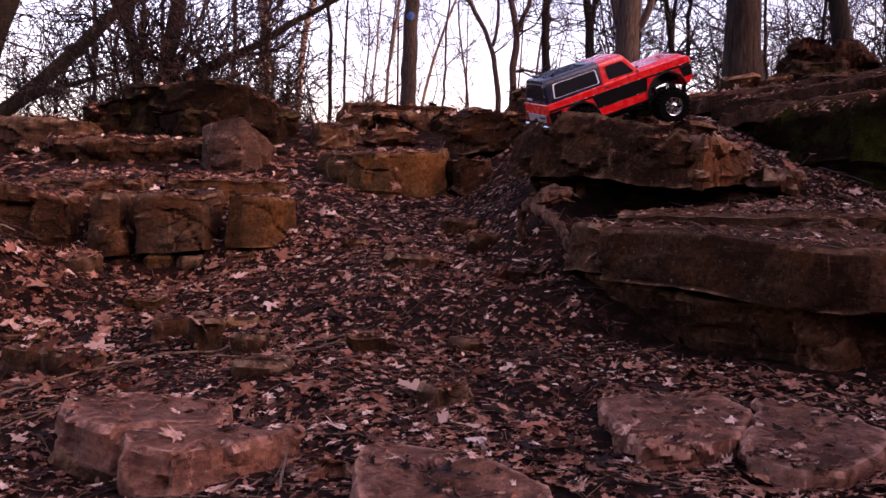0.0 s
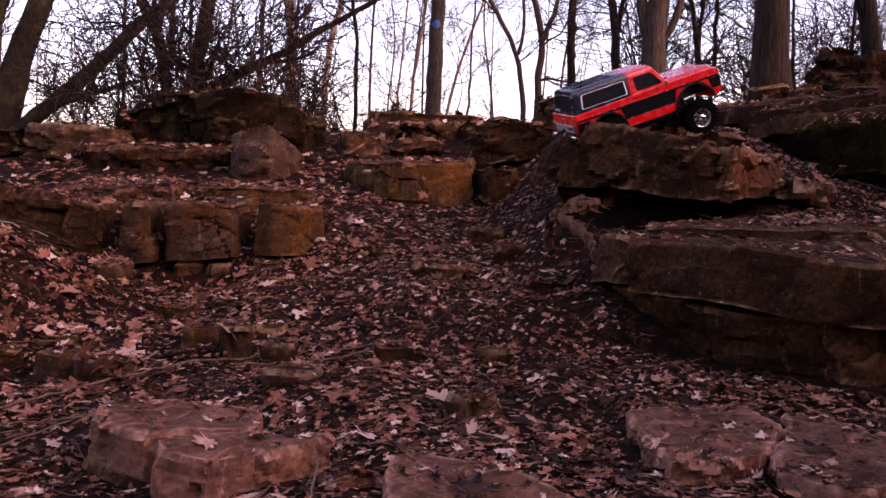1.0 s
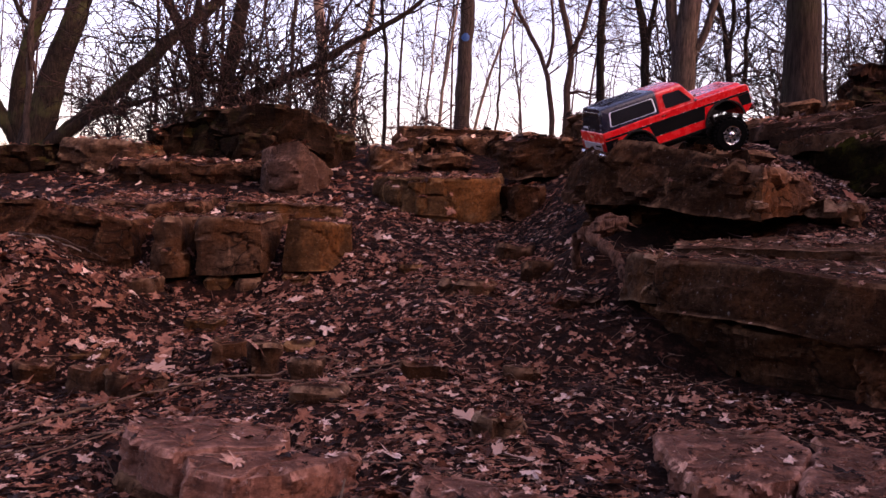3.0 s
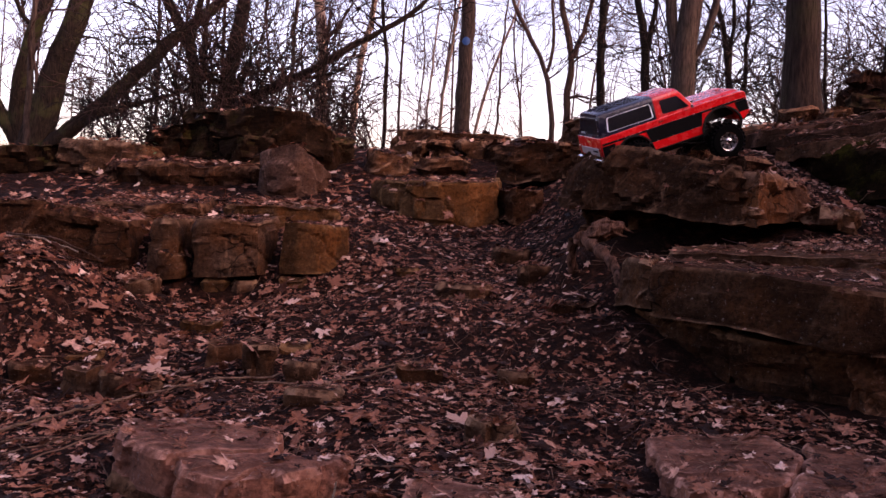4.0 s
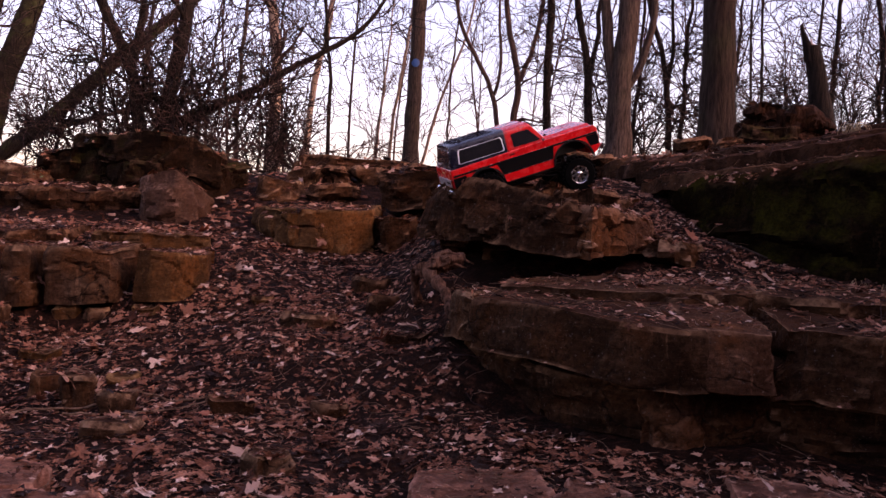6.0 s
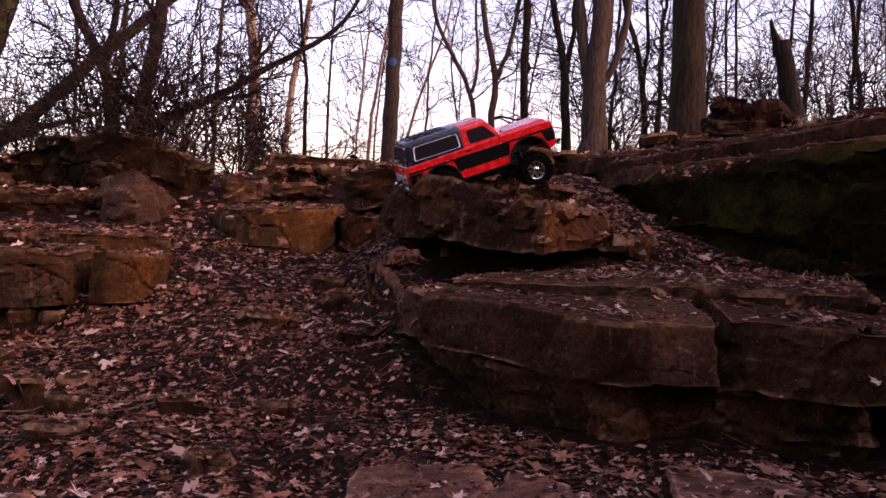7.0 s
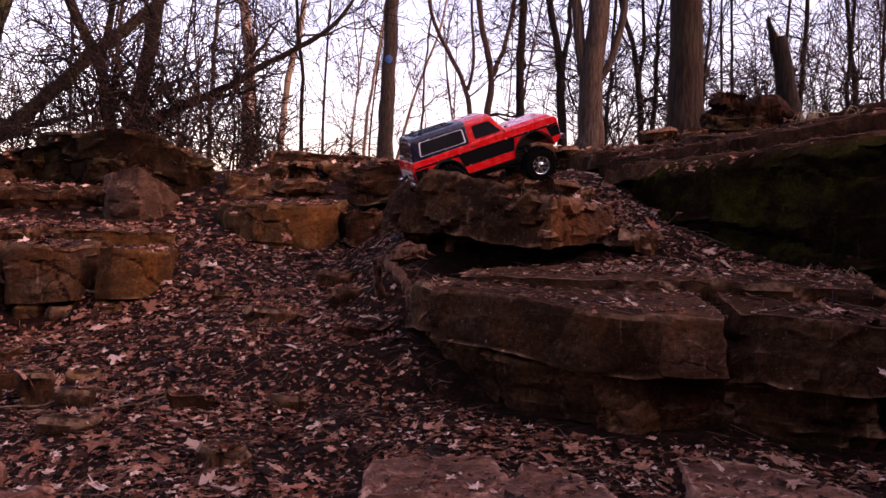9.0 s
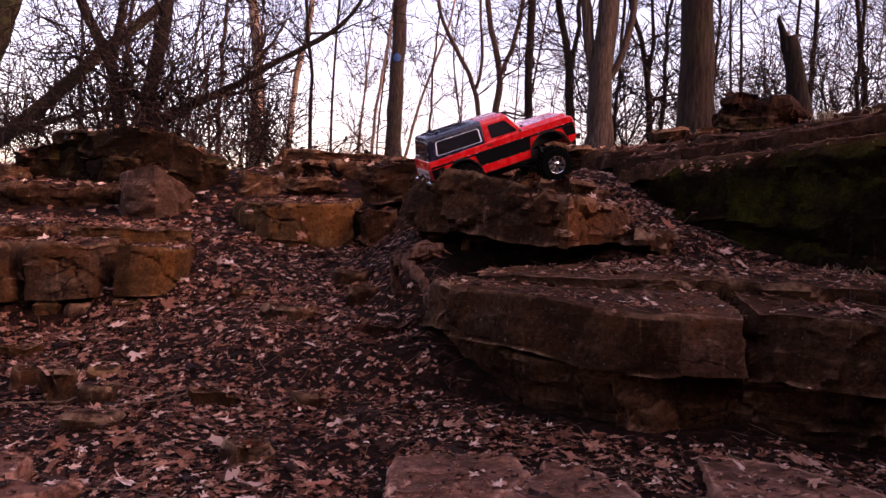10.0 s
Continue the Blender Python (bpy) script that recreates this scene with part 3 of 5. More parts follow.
# left ledge
rock("rock_block", "dark limestone wall block under leaves", [(-2.25, 2.72), (-1.85, 2.68), (-1.52, 2.70), (-1.30, 2.75), (-1.20, 2.83), (-1.22, 3.3), (-2.2, 3.3)], [.42, .435, .428, .395, .355, .40, .42], .06, ROCK_DARK, seed=77, step=.013, group=WALL, amp=.012, lean=.035, strata=.008, cracks=5)
rock("rock_block", "rounded narrow brown limestone block in a ledge", [(-1.165, 2.86), (-1.150, 2.80), (-1.10, 2.775), (-1.048, 2.80), (-1.055, 3.1), (-1.16, 3.15)], [.365, .374, .380, .380, .385, .385], [.205, .195, .18, .182, .18, .18], ROCK, seed=79, step=0.011, group=WALL, amp=.008, lean=.012, strata=.003, bands=1, cracks=1)
rock("rock_block", "square brown limestone block in a ledge", [(-1.012, 2.80), (-.99, 2.772), (-.86, 2.765), (-.775, 2.782), (-.762, 3.05), (-1.0, 3.15)], [.382, .386, .386, .380, .390, .390], [.195, .19, .192, .20, .20, .20], ROCK, seed=81, step=0.011, group=WALL, amp=.007, lean=.010, strata=.002, bands=1, cell=.2, cracks=2)
rock("rock_block", "rust-stained limestone block at the end of a ledge", [(-.728, 2.835), (-.66, 2.815), (-.575, 2.87), (-.505, 3.00), (-.53, 3.2), (-.715, 3.15)], [.377, .382, .378, .362, .375, .375], [.215, .212, .218, .225, .22, .22], ROCK_GOLD, seed=83, step=0.011, group=WALL, amp=.008, lean=.012, strata=.003, bands=1, cell=.2, cracks=2)
for px, py, w, dd, a, b, turn, sd, mt in ((-1.14, 2.73, .105, .13, .0, .192, 5, 85, ROCK), (-.93, 2.85, .10, .12, .03, .188, -4, 86, ROCK_GOLD), (-.835, 2.845, .075, .10, .02, .185, 6, 87, ROCK),
                                          (-.672, 2.835, .095, .12, .05, .205, 10, 88, ROCK_GOLD), (-1.36, 2.72, .2, .14, .0, .20, -12, 89, ROCK_DARK)):
    box_rock("stone", "small squared stone wedged under a ledge", px, py, w, dd, a, b, mt, turn, sd, step=.012, amp=.006, strata=.003, bands=1, cracks=1, group="stones under the left ledge")
rock("stone_slab", "thin limestone layer lying on the ledge", [(-1.03, 3.28), (-.88, 3.2), (-.70, 3.24), (-.60, 3.36), (-.7, 3.55), (-1.0, 3.55)], [.432, .43, .43, .425, .45, .45], .34, ROCK_GOLD, seed=91, amp=.009, bands=2)
rock("stone_slab", "thin limestone layer lying on the ledge", [(-1.55, 3.22), (-1.3, 3.12), (-1.1, 3.2), (-1.1, 3.5), (-1.5, 3.5)], [.43, .425, .43, .46, .46], .34, ROCK_DARK, seed=93, amp=.010, bands=2)
rock("boulder", "grey-brown angular boulder resting among leaves", [(-1.035, 3.84), (-1.005, 3.74), (-.92, 3.71), (-.835, 3.70), (-.775, 3.77), (-.715, 3.90), (-.80, 4.04), (-.98, 4.02)], [.650, .668, .684, .704, .648, .578, .61, .65], .46, BOULDER, seed=95, step=0.012, amp=.009, lean=.006, strata=.001, bands=1, cell=.17, bevel=.0, cracks=1, dish=-.01)
rock("boulder", "large mossy rock outcrop on the crest", [(-1.57, 4.35), (-1.40, 4.22), (-1.15, 4.12), (-.92, 4.12), (-.76, 4.22), (-.70, 4.5), (-.9, 4.8), (-1.45, 4.85)], [.875, .895, .868, .868, .765, .78, .86, .89], .52, ROCK_MOSS, step=.015, seed=97, amp=.024, lean=.02, strata=.006, cell=.22, bands=1, cracks=1)
rock("boulder", "flat dark mossy cap rock on the outcrop", [(-1.24, 4.25), (-1.17, 4.13), (-1.02, 4.09), (-.88, 4.11), (-.76, 4.2), (-.80, 4.5), (-1.1, 4.6)], [.885, .893, .895, .885, .79, .82, .90], [.70, .70, .70, .70, .66, .66, .7], ROCK_MOSS, seed=98, amp=.014, strata=.004, bands=1, cell=.2)
rock("boulder", "squared dark mossy rock leaning on the outcrop", [(-1.36, 4.20), (-1.20, 4.06), (-1.02, 4.05), (-.99, 4.2), (-1.15, 4.3)], [.755, .765, .745, .76, .78], .5, ROCK_MOSS, seed=100, amp=.018, strata=.004, bands=1, cell=.2)
rock("boulder", "dark mossy rock beside the outcrop", [(-1.75, 4.36), (-1.62, 4.26), (-1.50, 4.25), (-1.45, 4.5), (-1.7, 4.6)], [.785, .80, .82, .82, .80], .55, ROCK_MOSS, seed=99, amp=.018)
rock("rock_block", "low brown limestone ledge with leaves on top", [(-2.1, 4.22), (-1.9, 4.15), (-1.65, 4.16), (-1.58, 4.3), (-1.7, 4.6), (-2.1, 4.6)], [.725, .725, .71, .70, .73, .74], .55, ROCK, seed=101, amp=.016)
rock("rock_block", "low mossy limestone ledge", [(-2.9, 4.3), (-2.5, 4.15), (-2.12, 4.2), (-2.1, 4.6), (-2.8, 4.8)], [.66, .68, .70, .70, .68], .5, ROCK_MOSS, seed=103, amp=.02)
rock("rock_block", "brown limestone step below the outcrop", [(-1.75, 3.95), (-1.5, 3.85), (-1.2, 3.85), (-1.06, 3.95), (-1.1, 4.2), (-1.7, 4.2)], [.60, .60, .60, .61, .64, .64], .46, ROCK_DARK, seed=105, amp=.016)

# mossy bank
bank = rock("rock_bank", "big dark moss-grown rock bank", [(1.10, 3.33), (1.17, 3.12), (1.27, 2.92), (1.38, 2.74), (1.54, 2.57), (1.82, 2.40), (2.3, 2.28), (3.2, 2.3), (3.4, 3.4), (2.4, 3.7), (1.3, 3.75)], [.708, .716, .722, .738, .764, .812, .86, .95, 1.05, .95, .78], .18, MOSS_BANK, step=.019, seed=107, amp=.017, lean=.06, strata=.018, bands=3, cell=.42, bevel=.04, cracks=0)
shelf = rock("rock_shelf", "layered mossy rock shelf on the bank", [(1.22, 3.62), (1.5, 3.32), (1.85, 3.12), (2.3, 3.0), (3.3, 3.0), (3.5, 4.0), (1.6, 4.2)], [.765, .79, .845, .92, 1.02, 1.05, .86], .62, ROCK_DARK, step=.03, seed=109, amp=.014, cell=.25, strata=.03, bands=3)
shelf.parent = bank
del shelf["category"]
shelf = rock("rock_shelf", "layered brown rock shelf on the bank", [(1.05, 3.95), (1.4, 3.75), (1.9, 3.62), (2.5, 3.6), (3.6, 3.7), (3.6, 4.6), (1.3, 4.5)], [.80, .83, .90, 1.0, 1.10, 1.10, .89], .68, ROCK_DARK, step=.03, seed=111, amp=.014, cell=.25, strata=.03, bands=3)
shelf.parent = bank
del shelf["category"]
box_rock("boulder", "squared brown rock on the crest", 1.71, 5.05, .18, .16, .86, 1.055, ROCK_DARK, 5, 113)
box_rock("boulder", "smooth mossy boulder on the crest", 2.12, 5.0, .36, .22, .95, 1.135, ROCK_MOSS, -5, 115, amp=.01)
box_rock("boulder", "small dark stone on the crest", 1.90, 4.95, .15, .14, .92, 1.06, ROCK_DARK, -5, 116)
stump = rock("rotten_stump", "crumbling red-brown rotten stump", [(2.14, 5.5), (2.22, 5.36), (2.36, 5.30), (2.52, 5.34), (2.66, 5.42), (2.72, 5.6), (2.5, 5.75), (2.25, 5.7)], [1.26, 1.31, 1.30, 1.29, 1.19, 1.14, 1.26, 1.30], .95, ROT, step=.018, seed=117, amp=.036, strata=.012, bands=4, cell=.17, lean=.0, bevel=.05, flat=.8)
stump["category"] = "stump"
for px, py, w, dd, a, b, turn, sd in ((2.24, 5.40, .22, .16, 1.2, 1.345, 10, 118), (2.74, 5.42, .3, .2, 1.0, 1.16, 20, 119)):
    box_rock("rotten_wood", "crumbling red-brown piece of rotten wood", px, py, w, dd, a, b, ROT, turn, sd, step=.018, amp=.02, strata=.008, cell=.10, bevel=.05, flat=.8, group="pieces of the rotten stump")

# long low layers of root-bound soil and rotten rock that run along the top of the bank
def ridge(pts, half, thick, seed, material, label):
    """A low, rounded, uneven strip over a line of points."""
    line = bend(pts, .02)
    n, m = len(line), 11
    side = np.cross(np.gradient(line, axis=0), (0, 0, 1.0))
    side /= np.linalg.norm(side, axis=1)[:, None]
    u = np.linspace(-1, 1, m)
    ends = np.clip(np.minimum(np.arange(n), np.arange(n)[::-1]) / 9, .12, 1)
    v = line[:, None, :] + side[:, None, :] * (u[None, :, None] * half * ends[:, None, None])
    v[:, :, 2] += thick * ends[:, None] * (np.sqrt(np.clip(1 - u ** 2, 0, 1))[None, :]) - (np.abs(u) > .99)[None, :] * .05
    v = v.reshape(-1, 3)
    v = v + .30 * half * np.stack([fbm(v, .12, seed + q, 3) for q in range(3)], 1) * np.array([1, 1, .45]) + np.array([0, 0, .006]) * chips(v, .06, seed)[0][:, None]
    i = (np.arange(n - 1)[:, None] * m + np.arange(m - 1)[None, :]).ravel()
    f = np.stack([i, i + 1, i + 1 + m, i + m], 1)
    SOLID.append((v, f))
    return mesh_ob("soil_layer", v, f, material, bank, label, sharp=35)


for q, (pts, half, thick, mt) in enumerate((
        ([(1.10, 3.46, .710), (1.29, 3.16, .728), (1.46, 2.95, .742), (1.72, 2.73, .785), (2.14, 2.57, .855)], .050, .016, ROCK_DARK),
        ([(1.10, 3.56, .742), (1.34, 3.24, .768), (1.60, 3.00, .812), (1.95, 2.82, .875), (2.5, 2.72, .95)], .075, .026, SOIL),
        ([(1.02, 3.80, .770), (1.30, 3.50, .795), (1.62, 3.28, .842), (2.0, 3.12, .905), (2.6, 3.02, .99)], .085, .030, SOIL),
        ([(1.00, 4.06, .80), (1.34, 3.78, .822), (1.70, 3.58, .866), (2.1, 3.42, .935), (2.8, 3.3, 1.03)], .085, .028, ROCK_DARK),
        ([(1.30, 4.12, .845), (1.62, 3.92, .872), (1.98, 3.80, .925), (2.4, 3.72, .99), (3.0, 3.66, 1.07)], .09, .032, SOIL))):
    ridge(pts, half, thick, 330 + 7 * q, mt, "root-bound brown soil layer along the bank")

# foreground slabs and loose stones
rock("stone_slab", "worn pale limestone slab on the ground", [(-.735, 1.515), (-.60, 1.56), (-.44, 1.54), (-.41, 1.40), (-.50, 1.325), (-.585, 1.285), (-.66, 1.34), (-.72, 1.42)], [.022, .02, .005, .005, .02, .022, .022, .022], -.14, ROCK_PALE, step=.010, seed=121, amp=.006, strata=.005, lean=.008, flat=.4, bevel=.003, cell=.075)
rock("stone_slab", "worn pale limestone slab with a rusty edge", [(-.575, 1.275), (-.50, 1.315), (-.40, 1.385), (-.27, 1.375), (-.295, 1.30), (-.36, 1.225), (-.45, 1.165), (-.545, 1.195)], [.022, .02, .008, .005, .008, .005, .005, .02], -.13, ROCK_PALE, step=.010, seed=123, amp=.006, strata=.006, lean=.012, flat=.4, bevel=.003, cell=.075)
rock("stone_slab", "dark stone propping a slab", [(-.72, 1.40), (-.63, 1.32), (-.55, 1.25), (-.5, 1.4), (-.6, 1.48)], -.05, -.2, ROCK_DARK, step=.02, seed=124, amp=.01)
rock("stone_slab", "worn pale limestone slab on the ground", [(-.165, 1.225), (-.10, 1.205), (.02, 1.15), (.11, 1.07), (.12, .92), (-.05, .88), (-.17, 1.0), (-.19, 1.12)], [.018, .022, .015, .0, -.01, -.01, .0, .01], -.10, ROCK_PALE, step=.010, seed=125, amp=.006, strata=.004, lean=.006, flat=.4, bevel=.003, cell=.075)
box_rock("stone", "small grey-brown stone beside slab", -.215, 1.20, .085, .07, -.06, .005, ROCK_PALE, 20, 126, step=.012)
rock("stone_slab", "wide worn limestone slab sunk in leaves", [(.250, 1.50), (.265, 1.60), (.385, 1.625), (.510, 1.60), (.535, 1.46), (.450, 1.29), (.360, 1.235), (.262, 1.225)], [.010, .010, .012, .014, .014, .006, .004, .002], -.08, ROCK_PALE, step=.010, seed=127, amp=.006, strata=.004, lean=.006, flat=.4, bevel=.003, cell=.075)
rock("stone_slab", "wide worn limestone slab sunk in leaves", [(.552, 1.50), (.560, 1.56), (.635, 1.54), (.70, 1.39), (.715, 1.32), (.640, 1.195), (.545, 1.115), (.462, 1.125), (.418, 1.205)], [.014, .016, .016, .014, .012, .008, .004, .004, .006], -.08, ROCK_PALE, step=.010, seed=129, amp=.006, strata=.004, lean=.006, flat=.4, bevel=.003, cell=.075)
rock("stone_slab", "wide worn limestone slab sunk in leaves", [(.895, 1.645), (.99, 1.615), (1.08, 1.54), (1.14, 1.42), (1.20, 1.30), (1.05, 1.15), (.855, 1.32), (.855, 1.44)], [.012, .012, .012, .010, .006, .002, .006, .010], -.08, ROCK_PALE, step=.016, seed=131, amp=.006, strata=.004, flat=.4, bevel=.003, cell=.075)
for px, py, w, dd, a, b, turn, sd, mt in ((-.425, 1.83, .125, .085, -.03, .036, 8, 133, ROCK), (-.50, 2.08, .085, .09, -.03, .055, -6, 135, ROCK), (-.615, 2.12, .085, .10, -.03, .088, 4, 137, ROCK), (-.74, 2.24, .10, .10, -.03, .07, 24, 163, ROCK_DARK), (-1.02, 2.02, .11, .10, -.08, .03, -20, 165, ROCK), (-1.2, 2.1, .10, .09, -.08, .02, 30, 167, ROCK_DARK), (-.56, 2.30, .09, .08, -.02, .06, 15, 169, ROCK_GOLD),
                                          (-.885, 1.95, .12, .12, -.10, .03, -4, 139, ROCK), (-.10, 2.68, .17, .13, .13, .21, 6, 141, ROCK), (.035, 2.06, .10, .08, -.01, .05, 12, 143, ROCK),
                                          (-.20, 2.04, .12, .09, -.01, .055, -8, 145, ROCK_DARK), (-.03, 1.60, .09, .08, -.03, .03, 15, 147, ROCK), (-.30, 2.92, .12, .10, .15, .24, 5, 149, ROCK_GOLD),
                                          (-1.12, 2.24, .12, .10, -.06, .03, 14, 151, ROCK_GOLD), (-1.28, 1.86, .16, .12, -.12, -.01, 5, 153, ROCK_DARK), (-.88, 2.50, .14, .1, .0, .09, -10, 155, ROCK_GOLD),
                                          (.20, 2.44, .16, .12, .11, .19, -10, 157, ROCK_DARK), (.12, 2.78, .12, .1, .2, .27, 10, 159, ROCK_DARK), (.06, 3.05, .13, .1, .22, .31, -15, 161, ROCK_DARK)):
    box_rock("stone", "loose brown limestone piece among dead leaves", px, py, w, dd, a, b, mt, turn, sd, step=.012, group="loose stones", amp=.006, strata=.002, bands=1, cracks=1)

from mathutils.bvhtree import BVHTree

all_v, all_f, base = [], [], 0
for v_, f_ in SOLID:
    all_v.append(v_)
    all_f.append(f_ + base)
    base += len(v_)
all_v, all_f = np.concatenate(all_v), np.concatenate(all_f)
near_faces = all_f[(np.abs(all_v[all_f[:, 0], 0]) < 6) & (all_v[all_f[:, 0], 1] < 9) & (all_v[all_f[:, 0], 1] > -1)]
SURFACE = BVHTree.FromPolygons([Vector(v) for v in all_v.tolist()], near_faces.tolist())


def drop(x, y, high=3.0):
    hit, nor, _, _ = SURFACE.ray_cast(Vector((x, y, high)), Vector((0, 0, -1)))
    return (None, None) if hit is None else (hit, nor if nor.z > 0 else -nor)


# ---- trees ----
def grow(tubes, rng, start, way, length, r, depth, up=0.05, wild=0.22, kids=5, thin=0.0028, fork=0.55):
    n = max(4, int(length / 0.16) + 2)
    p, d, step = np.array(start, float), np.array(way, float), length / (n - 1)
    pts = [p.copy()]
    for _ in range(n - 1):
        d = d + rng.normal(0, wild, 3) + np.array([0, 0, up])
        d /= np.linalg.norm(d)
        p = p + d * step
        pts.append(p.copy())
    radii = np.maximum(r * (1 - 0.82 * np.linspace(0, 1, n)), thin)
    tubes.add(pts, radii, 6 if r > 0.03 else (4 if r > 0.008 else 3))
    if depth <= 0:
        return
    for _ in range(kids):
        k = rng.integers(max(1, n // 5), n)
        t = pts[k] - pts[k - 1]
        t /= np.linalg.norm(t)
        side = rng.normal(0, 1, 3)
        side -= t * side.dot(t)
        side /= np.linalg.norm(side) + 1e-9
        a = rng.uniform(0.5, 1.15)
        grow(tubes, rng, pts[k], t * math.cos(a) + side * math.sin(a), length * fork * rng.uniform(0.6, 1.2), max(radii[k] * 0.6, thin), depth - 1, up, wild, kids, thin, fork)


def tree(name, label, stems, material, seed, branches=16, reach=1.3, low=0.25, depth=2, kids=4, twig=None, thin=0.004, rough=0.12, roots=0, wild=0.22, up=0.05):
    """stems: lines of points with a radius at each end; the branches spring from them."""
    rng = np.random.default_rng(seed)
    base = stems[0][0][0]
    thing = tagged(new(name), label, "tree")
    thing.location = base
    shift = np.array(base)
    for q, (pts, r0, r1) in enumerate(stems):
        line = bend(pts, 0.25)
        n = len(line)
        line[1:-1] += rng.normal(0, 0.012, (n - 2, 3))
        radii = r0 + (r1 - r0) * np.linspace(0, 1, n) ** 0.9
        if q == 0:
            radii = radii * (1 + 0.55 * np.exp(-np.arange(n) * 0.25 / 0.22) * (1 if r0 > 0.06 else 0.3))
        t = Tubes()
        fine = bend(line, 0.07) if r0 > 0.05 else line
        t.add(fine - shift, np.interp(np.linspace(0, 1, len(fine)), np.linspace(0, 1, n), radii), 18 if r0 > 0.08 else 10, rough, seed + q)
        t.ob("trunk" if q == 0 else "limb", material, thing)
    boughs = Tubes()
    for _ in range(branches):
        pts, r0, r1 = stems[rng.integers(0, len(stems))]
        line = bend(pts, 0.2)
        f = rng.uniform(low, 1.0)
        k = min(len(line) - 2, max(1, int(f * len(line))))
        r = (r0 + (r1 - r0) * f) * rng.uniform(0.25, 0.5)
        a = rng.uniform(0, 2 * math.pi)
        way = np.array([math.cos(a), math.sin(a), rng.uniform(0.1, 0.9)])
        grow(boughs, rng, line[k] - shift, way / np.linalg.norm(way), reach * rng.uniform(0.5, 1.3) * (1.2 - 0.5 * f), max(r, thin), depth, up, wild, kids, thin)
    if branches:
        tagged(boughs.ob("crown", twig or material, thing), kind="stuff")
    return thing


def gz(x, y):
    return float(ground_height(x, y)[0])


tree("tree", "big dark mossy tree with low spreading limbs", [
    ([(-8.56, 17, gz(-8.56, 17) - .1), (-8.22, 17, 1.96), (-7.94, 17, 3.0), (-7.55, 17, 3.9), (-7.0, 17.1, 6.2), (-6.7, 17.2, 9)], .29, .11),
    ([(-8.64, 17, 1.4), (-8.69, 16.9, 2.1), (-8.44, 16.8, 3.27), (-7.97, 16.8, 4.23), (-7.74, 16.7, 6.8)], .17, .07),
    ([(-8.64, 17, 1.4), (-9.09, 16.8, 2.2), (-9.64, 16.7, 3.4), (-9.84, 16.7, 5)], .15, .06),
    ([(-8.30, 17, 1.25), (-7.91, 16.9, 1.50), (-7.25, 16.8, 2.02), (-6.60, 16.8, 2.55), (-6.05, 16.8, 3.08), (-5.63, 16.8, 3.50), (-5.10, 16.8, 3.90), (-4.60, 16.8, 4.30), (-3.9, 16.9, 4.95), (-3.2, 17.1, 6.6)], .155, .060),
    ([(-7.5, 17, 1.84), (-6.95, 16.8, 2.08), (-6.3, 16.6, 2.20), (-5.6, 16.5, 2.34), (-4.9, 16.5, 2.7)], .085, .02)], BARK_MOSS, 201, branches=17, reach=2.1, low=.15, depth=2, kids=4, twig=BARK_DARK, thin=.009, wild=.2)
tree("tree", "dark crooked tree in a thicket", [([(-4.0, 13, gz(-4.0, 13) - .1), (-4.02, 13, 1.8), (-4.23, 13, 2.75), (-4.65, 13, 3.47), (-5.0, 13, 5.0), (-5.1, 13, 7.0)], .10, .035),
                                               ([(-4.2, 13, 2.65), (-3.95, 12.9, 3.6), (-4.1, 12.9, 5.2)], .055, .025)], BARK_DARK, 203, branches=26, reach=1.5, low=.1, depth=2, kids=4, thin=.007, wild=.24)
tree("tree", "dark leaning tree with a long side branch", [([(-3.8, 13, gz(-3.8, 13) - .1), (-3.73, 13, 1.81), (-3.55, 13, 2.66), (-3.39, 13, 3.5), (-3.3, 13, 5.5), (-3.1, 13, 8)], .125, .04),
                                                         ([(-3.68, 13, 1.72), (-3.07, 12.8, 2.04), (-2.60, 12.8, 2.21), (-2.13, 12.8, 2.50), (-1.74, 12.8, 2.76), (-1.43, 12.8, 2.91), (-1.12, 12.8, 3.06), (-.81, 12.8, 3.33), (-.54, 12.8, 3.65), (-.43, 12.8, 4.3)], .075, .016)], BARK_DARK, 205, branches=28, reach=1.3, low=.12, depth=2, kids=4, thin=.007, wild=.17)
tree("tree", "pale smooth-barked tree behind a thicket", [([(-4.26, 24.12, gz(-4.26, 24.12) - .1), (-4.215, 24.12, 2.31), (-4.140, 24.12, 4.56), (-4.350, 24.12, 6.29), (-4.530, 24.12, 9.51), (-4.230, 24.12, 13.26)], 0.173, 0.075)], BARK_PALE, 207, branches=12, reach=1.8, low=.3, depth=2, kids=4, twig=TWIG, thin=.006)
tree("tree", "pale slender bare winter tree", [([(-3.43, 24.39, gz(-3.43, 24.39) - .1), (-3.366, 24.39, 2.40), (-3.231, 24.39, 4.15), (-2.893, 24.39, 5.50), (-2.556, 24.39, 8.61), (-2.691, 24.39, 11.98)], 0.101, 0.041)], BARK_PALE, 209, branches=12, reach=1.6, low=.25, depth=2, kids=4, twig=TWIG, thin=.006)
tree("tree", "thin dark upright tree", [([(-1.52, 14, gz(-1.5, 14) - .1), (-1.47, 14, 2.5), (-1.6, 14, 3.9), (-1.5, 14, 7)], .035, .015)], BARK_DARK, 211, branches=10, reach=1.1, low=.15, depth=2, kids=4, thin=.005)
